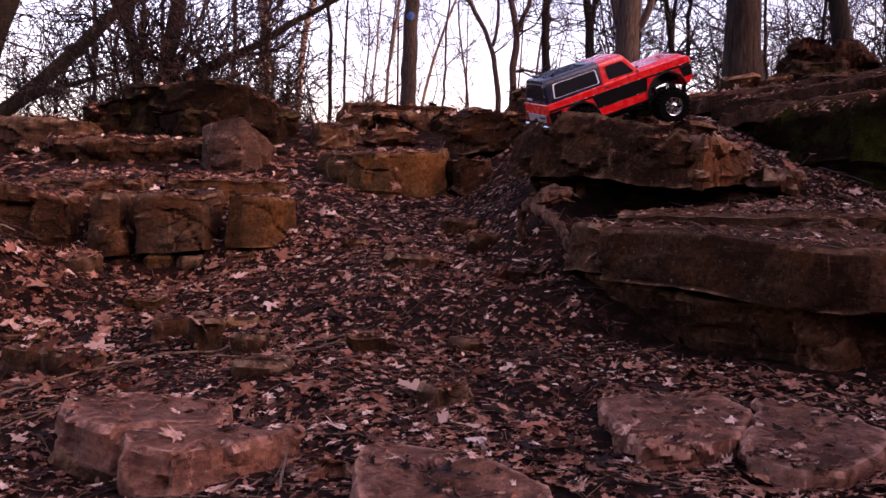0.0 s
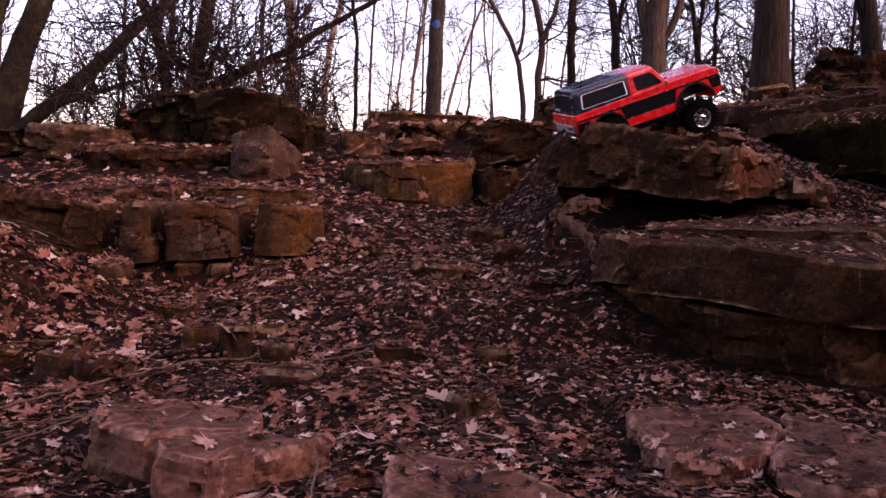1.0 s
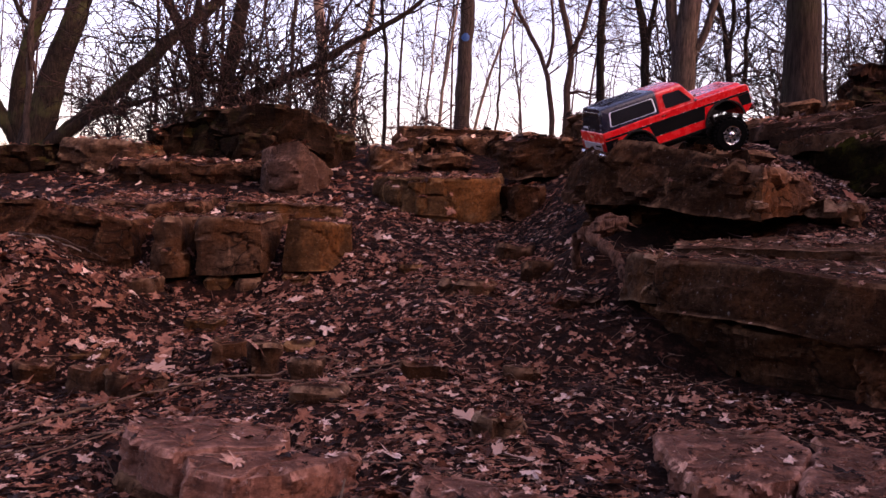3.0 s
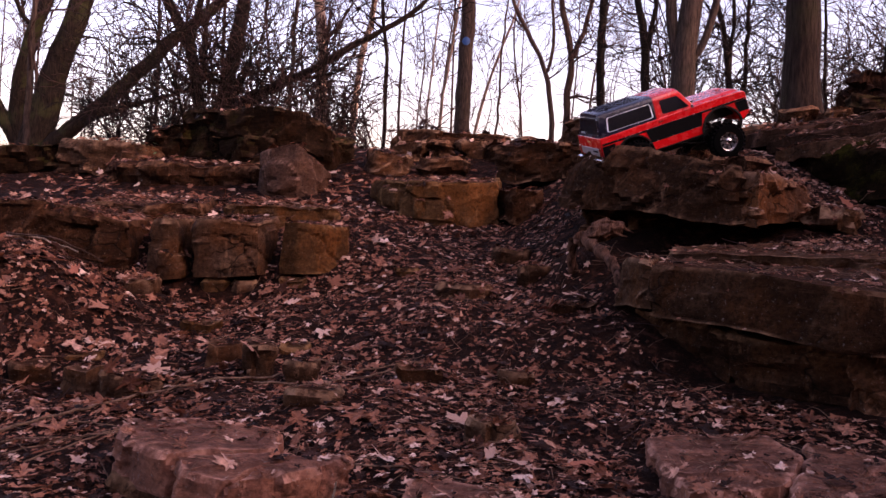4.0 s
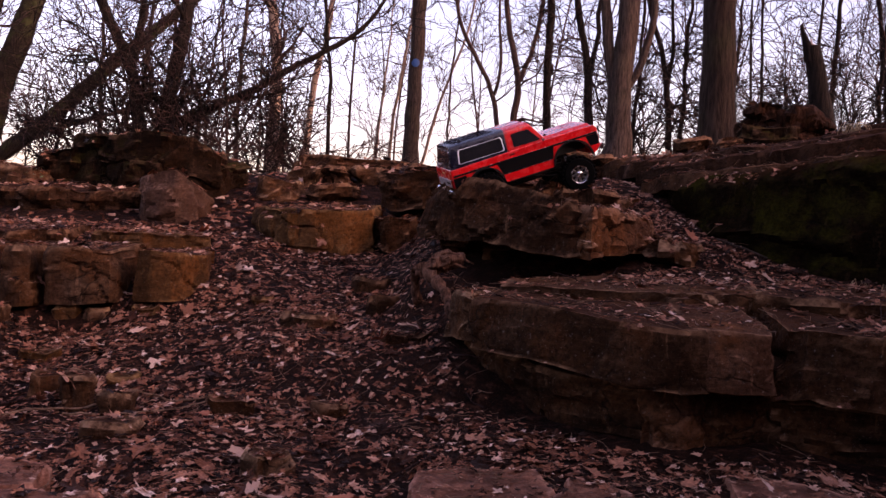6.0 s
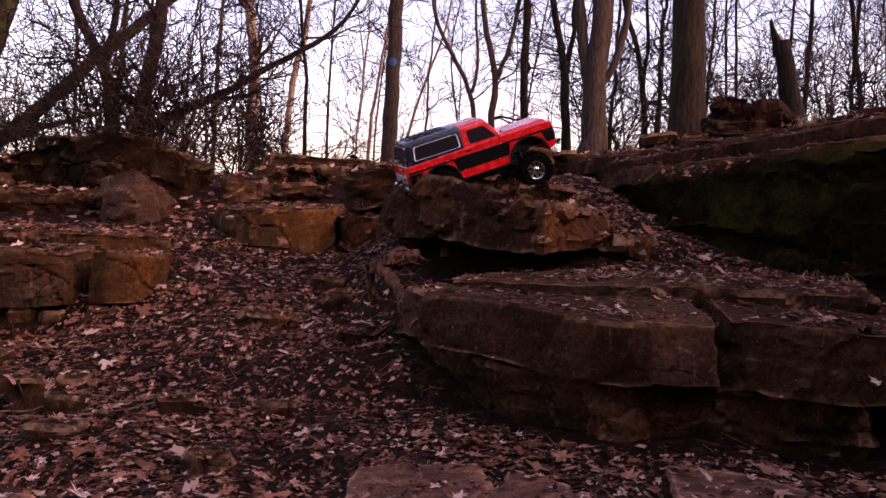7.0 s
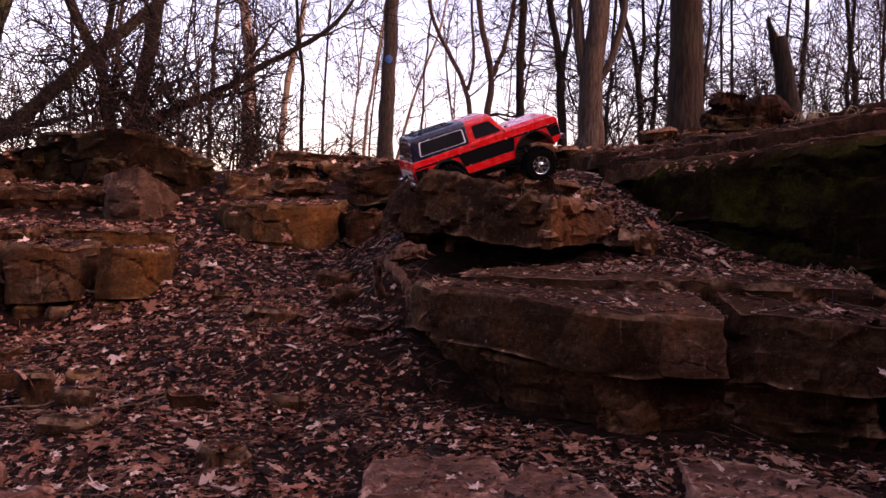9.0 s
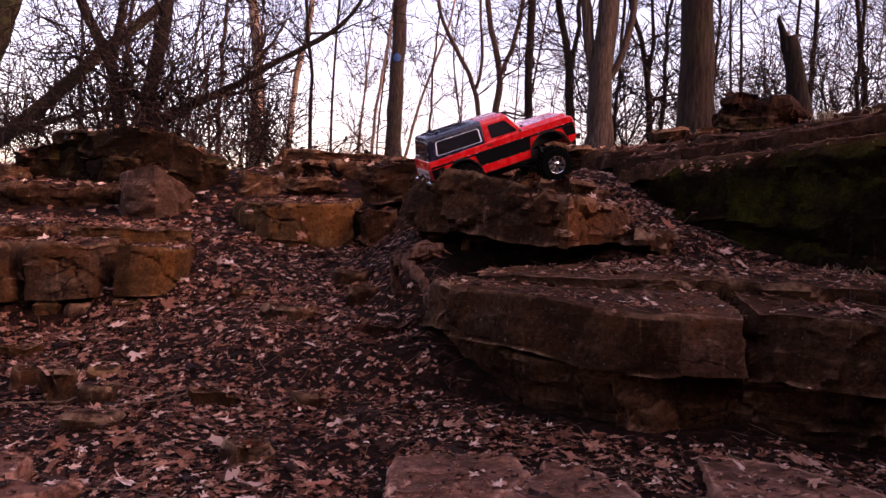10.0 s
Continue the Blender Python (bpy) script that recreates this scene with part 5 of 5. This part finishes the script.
tail = part("tailgate_panel", brick_mesh(-.269, 0, .158, .004, .150, .026), SILVER, truck, "brushed silver tailgate panel")
part("lettering_bar", brick_mesh(-.2715, -.05, .160, .001, .040, .006, 0), BLACK, tail)
part("badge", brick_mesh(-.268, 0, .190, .003, .022, .006), GOLD, truck)
for x, sx in ((-.276, -1), (.281, 1)):
    b = part("bumper", brick_mesh(x, 0, .133, .012, .208, .012, .003), CHROME, truck, "chrome bumper with a red groove")
    part("bumper_lip", brick_mesh(x, 0, .122, .010, .200, .008, .003), CHROME, b)
plate = part("licence_plate", brick_mesh(-.284, 0, .128, .002, .030, .015, .0005), WHITE, truck)
part("plate_bar", brick_mesh(-.2855, 0, .128, .001, .022, .006, 0), PLASTIC, plate)
grille = part("grille", brick_mesh(.274, 0, .172, .004, .112, .028), SILVER, truck)
for q in range(4):
    part("grille_slat", brick_mesh(.2765, 0, .161 + .0072 * q, .002, .108, .003, 0), PLASTIC, grille)
for sign in (-1, 1):
    part("chassis_rail", brick_mesh(.0, sign * .03, .098, .46, .010, .018), PLASTIC, truck)
for cx, cz in (ARCH_F, ARCH_R):
    part("inner_fender", brick_mesh(cx, 0, cz + .055, .150, .148, .05, .004), PLASTIC, truck)
part("skid_plate", brick_mesh(.0, 0, .082, .13, .07, .012, .003), PLASTIC, truck)
part("fuel_tank", brick_mesh(-.19, 0, .098, .07, .09, .026, .004), PLASTIC, truck)
for (cx, cz) in (FW, RW):
    ax = part("axle", rod([(cx, -.085, cz), (cx, 0, cz), (cx, .085, cz)], .009), PLASTIC, truck)
    ball = bmesh.new()
    bmesh.ops.create_uvsphere(ball, u_segments=12, v_segments=8, radius=.021, matrix=Matrix.Translation((cx, .012, cz)))
    part("differential", ball, PLASTIC, ax, smooth=True)
    for sign in (-1, 1):
        part("shock", rod([(cx - .012, sign * .058, cz + .006), (cx - .02, sign * .05, cz + .045), (cx - .03, sign * .045, .175)], .007), PLASTIC, truck)
        part("link", rod([(cx, sign * .05, cz), (cx * .6, sign * .042, cz * .5 + .04), (cx * .25, sign * .035, .088)], .003, 6), PLASTIC, truck)


def lathe(profile, n=36):
    bm = bmesh.new()
    rings = []
    for r, y in profile:
        rings.append([bm.verts.new((r * math.cos(2 * math.pi * i / n), y, r * math.sin(2 * math.pi * i / n))) for i in range(n)])
    for a, b in zip(rings, rings[1:]):
        for i in range(n):
            bm.faces.new((a[i], a[(i + 1) % n], b[(i + 1) % n], b[i]))
    return bm


def wheel(cx, cy, cz, turn):
    sign = 1 if cy > 0 else -1
    w = new("wheel")
    w.parent = truck
    w.matrix_basis = pose(cx, cy, cz, 0, 0, turn)
    tb = lathe([(.030, -.020), (.040, -.0225), (.052, -.021), (.0565, -.015), (.0575, 0), (.0565, .015), (.052, .021), (.040, .0225), (.030, .020), (.030, -.020)])
    for i in range(26):
        a = 2 * math.pi * i / 26
        for y, tilt in ((-.0125, 18), (.0125, -18), (.0, 0)):
            m = Matrix.Rotation(-a + (0.12 if y == 0 else 0), 4, "Y") @ Matrix.Translation((.0585, y, 0)) @ Matrix.Rotation(radians(tilt), 4, "X")
            bmesh.ops.create_cube(tb, size=1, matrix=m @ Matrix.Diagonal((.006, .013 if y else .008, .0085, 1)))
    part("tyre", tb, RUBBER, w, "knobbly black rubber tyre", sharp=40)
    o = sign * .0225
    rim = part("rim", lathe([(.0315, o), (.031, o + sign * .001), (.0285, o), (.0275, o - sign * .006), (.0255, o - sign * .008), (.0255, o - sign * .011), (.031, o - sign * .012)]), CHROME, w, "chrome steel rim", sharp=40)
    part("rim_back", lathe([(.030, o - sign * .013), (.010, o - sign * .013), (.001, o - sign * .013)]), BLACK, rim)
    for i in range(8):
        sp = bmesh.new()
        a = 2 * math.pi * i / 8
        bmesh.ops.create_cube(sp, size=1, matrix=Matrix.Rotation(-a, 4, "Y") @ Matrix.Translation((.0185, o - sign * .009, 0)) @ Matrix.Diagonal((.016, .004, .009, 1)))
        bmesh.ops.bevel(sp, geom=sp.edges[:], offset=.001, segments=1, affect="EDGES")
        part("spoke", sp, STEEL, rim)
    part("hub", lathe([(.012, o - sign * .010), (.011, o - sign * .003), (.007, o - sign * .001), (.006, o + sign * .004), (.0005, o + sign * .004)], 16), CHROME, rim, sharp=40)


for cx, cz, turn in ((FW[0], FW[1], -6), (RW[0], RW[1], 0)):
    for cy in (-.100, .100):
        wheel(cx, cy, cz, turn)
truck.matrix_basis = TRUCK_POSE

# ---- roots, sticks, grass ----
root = tagged(new("tree_root"), "gnarled bare brown root hooked over the soil", "root")
root.location = (.28, 2.6, .36)
def gnarl(centre, size, turn, seed):
    """A knotty lump of old wood."""
    bm = bmesh.new()
    bmesh.ops.create_icosphere(bm, subdivisions=5, radius=1.0)
    v = np.array([p.co[:] for p in bm.verts])
    q = v * np.array(size)
    grain = fbm(q * np.array([.35, 1, 1]), .016, seed, 3)
    q = q * (1 + .30 * fbm(q, .05, seed + 3, 3) + .16 * grain)[:, None] - .10 * chips(q, .03, seed + 5)[0][:, None] * v * size[2]
    q = q @ np.array(Euler((0, radians(-turn), 0)).to_matrix()).T + np.array(centre)
    for p, c in zip(bm.verts, q):
        p.co = c
    return bm


part("knot", gnarl((.022, 0, .026), (.066, .040, .030), 18, 501), ROOT, root, "weathered knotty brown wood", sharp=30)
part("knot", gnarl((-.034, .004, .000), (.030, .030, .026), -20, 507), ROOT, root, sharp=30)
for q, (pts, radii) in enumerate((
        ([(.245, 2.60, .372), (.262, 2.575, .352), (.288, 2.52, .334), (.318, 2.44, .302), (.345, 2.35, .22)], (.020, .016, .015, .015, .012)),
        ([(.226, 2.61, .358), (.222, 2.64, .315), (.235, 2.69, .22)], (.016, .013, .012)),
        ([(.335, 2.60, .403), (.368, 2.59, .400), (.402, 2.595, .386)], (.009, .006, .0015)),
        ([(.325, 2.59, .392), (.352, 2.58, .380), (.380, 2.58, .374)], (.009, .005, .0015)),
        ([(.300, 2.585, .414), (.330, 2.58, .420), (.352, 2.585, .415)], (.006, .004, .0012)))):
    t = Tubes()
    line = bend(pts, .006)
    t.add(line - np.array([.28, 2.6, .36]), np.interp(np.linspace(0, 1, len(line)), np.linspace(0, 1, len(radii)), radii), 14, .45, 500 + q)
    t.ob("root_arm", ROOT, root)


log = Tubes()
log_line = bend([(1.76, 3.72, .865), (1.90, 3.62, .915), (2.10, 3.56, .965), (2.30, 3.5, 1.01), (2.9, 3.3, 1.07)], .02)
log.add(log_line - log_line[0], np.linspace(.030, .042, len(log_line)), 12, .25, 71)
fallen = tagged(log.ob("fallen_log", ROT), "smooth reddish fallen log along the bank", "log")
fallen.location = log_line[0]

def stick(pts, r0, r1, label, material=TAN_TWIG):
    line = bend(pts, .02)
    rng = np.random.default_rng(int(1000 * abs(pts[0][0])) + 7)
    line[1:-1] += rng.normal(0, .0015, (len(line) - 2, 3))
    t = Tubes()
    t.add(line - line[0], np.linspace(r0, r1, len(line)), 7, .15, 9)
    ob = tagged(t.ob("fallen_stick", material), label, "stick")
    ob.location = line[0]
    return ob


def lay(pts, lift):
    out = []
    for x, y in pts:
        h, _ = drop(x, y)
        out.append((x, y, h.z + lift))
    return out


stick(lay([(-1.1, 1.62), (-.961, 1.736), (-.87, 1.838), (-.69, 2.02), (-.56, 2.055), (-.464, 2.06), (-.37, 2.11), (-.27, 2.13)], .016), .0036, .0022, "long thin bent fallen branch on dead leaves")
stick(lay([(-.60, 1.98), (-.50, 1.985), (-.42, 2.0), (-.34, 2.06), (-.22, 2.15)], .016), .0030, .0018, "thin brown fallen branch on dead leaves")
stick([(-.29, 1.13, -.06), (-.283, 1.135, -.01), (-.275, 1.14, .03)], .0026, .0016, "short pale broken twig standing upright", PALE_WOOD)
stick([(1.20, 2.78, .492), (1.26, 2.73, .470), (1.33, 2.67, .438)], .003, .002, "thin fallen twig below the bank", BARK)
stick(lay([(-1.45, 2.45), (-1.36, 2.58), (-1.25, 2.68)], .05), .004, .002, "thin twig leaning on the ledge", BARK)
stick(lay([(-1.62, 2.55), (-1.45, 2.62), (-1.3, 2.60)], .04), .0035, .002, "thin twig leaning on the ledge", PALE_WOOD)
stick(lay([(.30, 3.45), (.33, 3.30), (.31, 3.2)], .02), .004, .002, "thin twig among leaves", PALE_WOOD)

for a, c in (((-1.02, 1.50), (-.72, 1.66)), ((-1.05, 1.60), (-.80, 1.62)), ((-.98, 1.72), (-.66, 1.60)), ((-.90, 1.45), (-.76, 1.72)), ((-.50, 1.12), (-.30, 1.08)), ((-.3, 1.42), (-.08, 1.34))):
    stick(lay([(a[0] + (c[0] - a[0]) * f, a[1] + (c[1] - a[1]) * f + .02 * math.sin(5 * f)) for f in (0, .25, .5, .75, 1)], .012), .0018, .0010, "thin brown fallen branch on dead leaves")

def litter_of(name, label, n, seed, short, long, r, material, x0, x1, y0, y1):
    rng = np.random.default_rng(seed)
    tw = Tubes()
    for _ in range(n):
        x, y = rng.uniform(x0, x1), rng.uniform(y0, y1)
        h, nor = drop(x, y)
        if h is None or nor.z < .7:
            continue
        a, ln = rng.uniform(0, 6.28), rng.uniform(short, long)
        p0 = np.array(h) + np.array([0, 0, .008])
        d = np.array([math.cos(a), math.sin(a), rng.normal(0, .12) - (nor.x * math.cos(a) + nor.y * math.sin(a)) / nor.z])
        mid = p0 + d * ln * .5 + rng.normal(0, .006, 3)
        tw.add([p0, mid, p0 + d * ln], (r, r * .8, r * .45), 4)
    tagged(tw.ob(name, material), label, "twigs", kind="stuff")


litter_of("twig_litter", "scattered thin brown twigs", 420, 61, .03, .14, .0021, TWIG, -1.9, 1.7, 1.55, 4.8)
litter_of("stalk_litter", "scattered pale leaf stalks and needles", 2200, 62, .025, .085, .0009, TAN_TWIG, -1.5, 1.5, .8, 3.4)


def tuft(x, y, z, n, high, seed, droop=1.0):
    rng = np.random.default_rng(seed)
    thing = tagged(new("grass_tuft"), "dry straw-coloured grass tuft hanging over rock", "grass", "dry grass tufts")
    thing.location = (x, y, z)
    t = Tubes()
    for _ in range(n):
        a, ln = rng.uniform(0, 6.28), high * rng.uniform(.5, 1.2)
        o = np.array([rng.normal(0, .02), rng.normal(0, .02), 0])
        w = np.array([math.cos(a), math.sin(a) - .6, 0])
        t.add([o, o + w * ln * .25 + np.array([0, 0, ln * .5]), o + w * ln * .6 + np.array([0, 0, ln * (.55 - .3 * droop)]), o + w * ln * .85 + np.array([0, 0, ln * (.2 - .8 * droop)])], (.0010, .0009, .0008, .0004), 3)
    tagged(t.ob("blade_tuft", GRASS, thing), kind="stuff")


for q, (x, y, n, hh, dr) in enumerate(((1.88, 3.26, 40, .085, .35), (1.82, 3.22, 30, .07, .4), (2.08, 3.38, 8, .055, .7), (1.64, 2.50, 9, .06, 1.3), (1.58, 2.55, 6, .05, 1.2))):
    h, _ = drop(x, y)
    tuft(x, y, h.z - .005, n, hh, 520 + q, dr)

# ---- dead leaves ----
LOBES = ((0, 1.0), (13, .62), (24, .56), (38, .80), (50, .92), (62, .62), (76, .46), (92, .60), (108, .66), (124, .42), (142, .34), (163, .30), (176, .10))


def leaf_arrays(seed):
    rng = np.random.default_rng(seed)
    narrow = rng.uniform(.3, .85)
    pts = [(0, -.12, 0)]
    loop = []
    for sgn in (1, -1):
        seq = LOBES if sgn == 1 else LOBES[::-1]
        for a, r in seq:
            if sgn == -1 and a == 0:
                continue
            ang = radians(90 - sgn * a)
            r = r ** .85 * rng.uniform(.5, 1.25)
            loop.append((r * math.cos(ang) * narrow, r * math.sin(ang), 0))
    v = np.array([(0, .05, 0)] + loop)
    mid = np.array(loop) * .5
    v = np.vstack([v, mid])
    n = len(loop)
    curl, fold, twist = rng.uniform(-.35, .5), rng.uniform(-.1, .28), rng.uniform(-.3, .3)
    v[:, 2] = curl * (v[:, 1] ** 2) * .5 + fold * np.abs(v[:, 0]) + twist * v[:, 0] * v[:, 1] + .09 * value_noise(v * 3 + seed, .8, seed)
    v[1:n + 1, 2] += rng.normal(0, .035, n)
    f = []
    for i in range(n):
        j = (i + 1) % n
        f.append((1 + i, 1 + j, n + 1 + j))
        f.append((1 + i, n + 1 + j, n + 1 + i))
        f.append((n + 1 + i, n + 1 + j, 0))
    return v * .5, np.array(f)


def small_leaf(seed):
    v, f = leaf_arrays(seed)
    n = (len(v) - 1) // 2
    keep = np.array([(1 + i, 1 + (i + 1) % n, 0) for i in range(n)])
    return v[:n + 1], keep


LEAVES = [leaf_arrays(600 + q) for q in range(24)]
SMALL = [small_leaf(700 + q) for q in range(24)]
leaf_meshes = []
for v, f in LEAVES:
    me = bpy.data.meshes.new("dead_leaf")
    me.from_pydata(v.tolist(), [], f.tolist())
    me.materials.append(LEAF)
    me.polygons.foreach_set("use_smooth", [True] * len(me.polygons))
    leaf_meshes.append(me)

rng = np.random.default_rng(91)
BARE = ((2.0, 4.0, .7, .15), (2.3, 4.8, .7, .3), (.62, 2.18, .26, .3), (.85, 2.05, .28, .3), (1.1, 2.0, .28, .3), (1.4, 1.92, .3, .3), (.75, 2.75, .25, .4), (.20, 2.35, .14, .6), (.3, 2.65, .2, .35), (.55, 2.65, .32, .2), (1.98, 2.95, .6, .12), (1.7, 3.4, .5, .3), (-.56, 1.42, .14, .24), (-.43, 1.28, .14, .2), (-.04, 1.07, .15, .2), (.39, 1.42, .17, .24), (.58, 1.32, .17, .2), (1.0, 1.42, .18, .24))


def scatter(n, low, high, y0, y1, x0, x1, fill):
    spots = []
    while len(spots) < n:
        x, y = rng.uniform(x0, x1), y0 + (y1 - y0) * rng.uniform() ** 1.15
        keep = 1.0
        for bx, by, br, bk in BARE:
            if (x - bx) ** 2 + (y - by) ** 2 < br * br:
                keep = min(keep, bk)
        keep *= .55 + .45 * (value_noise(np.array([[x, y, 0.0]]), .22, 44)[0] > -.15)
        if rng.uniform() > keep:
            continue
        h, nor = drop(x, y)
        if h is None or nor.z < .62 or h.z > 1.25:
            continue
        size = rng.uniform(low, high) * (1.0 if rng.uniform() > .45 else .55)
        z = Vector((0, 0, 1)).rotation_difference(nor)
        loose = fill * (3.2 if rng.uniform() < .10 else 1.0)
        tilt = Euler((rng.normal(0, loose), rng.normal(0, loose), rng.uniform(0, 6.28))).to_quaternion()
        if rng.uniform() < .3:
            tilt = tilt @ Euler((math.pi, 0, 0)).to_quaternion()
        spots.append(Matrix.LocRotScale(h + nor * (.002 + .20 * size * rng.uniform(.0, 1.0)), z @ tilt, (size, size, size)))
    return spots


litter_v, litter_f, count = [], [], 0
many = [(LEAVES, m) for m in scatter(4600, .035, .090, .75, 4.6, -1.9, 1.9, .12)]
many += [(SMALL, m) for m in scatter(41000, .016, .044, .75, 3.7, -1.6, 1.7, .13)]
many += [(SMALL, m) for m in scatter(3000, .05, .10, 3.3, 7.0, -3.0, 3.6, .18)]
many += [(SMALL, m) for m in scatter(2600, .045, .095, -.95, 1.4, -5.0, 3.6, .2)]
many += [(SMALL, m) for m in scatter(2200, .045, .095, .6, 4.5, -5.5, -1.6, .2)]
many += [(LEAVES, m) for m in scatter(260, .06, .11, 2.2, 2.75, -1.95, -1.08, .3)]
many += [(LEAVES, m) for m in scatter(450, .05, .10, 1.7, 2.85, -2.0, -.6, .25)]
for kinds, m in many:
    v, f = kinds[rng.integers(0, len(kinds))]
    a = np.array(m)
    litter_v.append(v @ a[:3, :3].T + a[:3, 3])
    litter_f.append(f + count)
    count += len(v)
tagged(mesh_ob("leaf_litter", np.concatenate(litter_v), np.concatenate(litter_f), LEAF_MANY, smooth=False), "thick carpet of brown dead maple and oak leaves", "leaves", kind="stuff")
for m in scatter(270, .05, .115, .9, 3.2, -1.3, 1.3, .2):
    ob = new("dead_leaf", leaf_meshes[rng.integers(0, len(leaf_meshes))])
    ob.parent = ground
    ob.matrix_basis = m

# single leaves that stand out: place, size, turn and lift of the stalk side
PALE_LEAF = plain("bleached_leaf", (0.44, 0.26, 0.19), 0.8, 0.0, 0.6, 120, 0, (0.16, 0.07, 0.045), 0.05)
RUST_LEAF = plain("rust_leaf", (0.36, 0.125, 0.075), 0.8, 0.0, 0.5, 120, 0, (0.10, 0.035, 0.02), 0.05)
for q, (x, y, size, turn, up) in enumerate((
        (-.034, 1.462, .10, 20, .05), (.015, 1.425, .10, 80, .1), (-.261, 1.984, .12, 190, .1), (-.091, 1.656, .13, 40, .3), (-.887, 2.117, .15, 10, .35), (.15, 1.455, .11, 130, .1), (.83, 1.808, .11, 70, .5),
        (-.726, 2.50, .11, 100, .3), (.128, 2.40, .13, 200, .5), (.229, 2.45, .12, 90, .3), (.747, 2.50, .08, 60, .2), (.423, 2.35, .05, 95, .1), (1.362, 2.50, .10, 140, .4), (1.301, 2.55, .11, 30, .5),
        (-1.266, 2.50, .13, 20, .6), (-1.338, 2.55, .12, 150, .7), (-1.255, 3.90, .13, 80, .3), (-.652, 3.40, .12, 250, .4), (.865, 2.75, .08, 10, .6), (.994, 2.75, .11, 60, .4), (1.147, 2.878, .10, 15, 1.2), (1.12, 2.85, .09, 70, 1.0))):
    h, nor = drop(x, y)
    ob = new("dead_leaf", leaf_meshes[(5 * q) % len(leaf_meshes)].copy())
    ob.data.materials[0] = RUST_LEAF if q % 3 == 2 else PALE_LEAF
    ob.parent = ground
    ob.matrix_basis = Matrix.LocRotScale(h + Vector((0, 0, .010 + .2 * up * size)), Euler((.7 * up, .1, radians(turn))), (size, size, size))

# small green plant on the left crest
ivy = tagged(new("small_plant"), "small green plant growing between rocks", "plant")
h, _ = drop(-1.645, 4.17)
ivy.location = h
for q in range(9):
    v, f = LEAVES[q]
    a = np.array(Matrix.LocRotScale(Vector((.03 * math.cos(q * 2.4), .02 * math.sin(q * 2.4), .02 + .006 * q)), Euler((.5 * math.cos(q), .4 * math.sin(q * 3), q * 2.1)), (.045, .035, .04)))
    mesh_ob("leaf", v @ a[:3, :3].T + a[:3, 3], f, IVY, ivy)
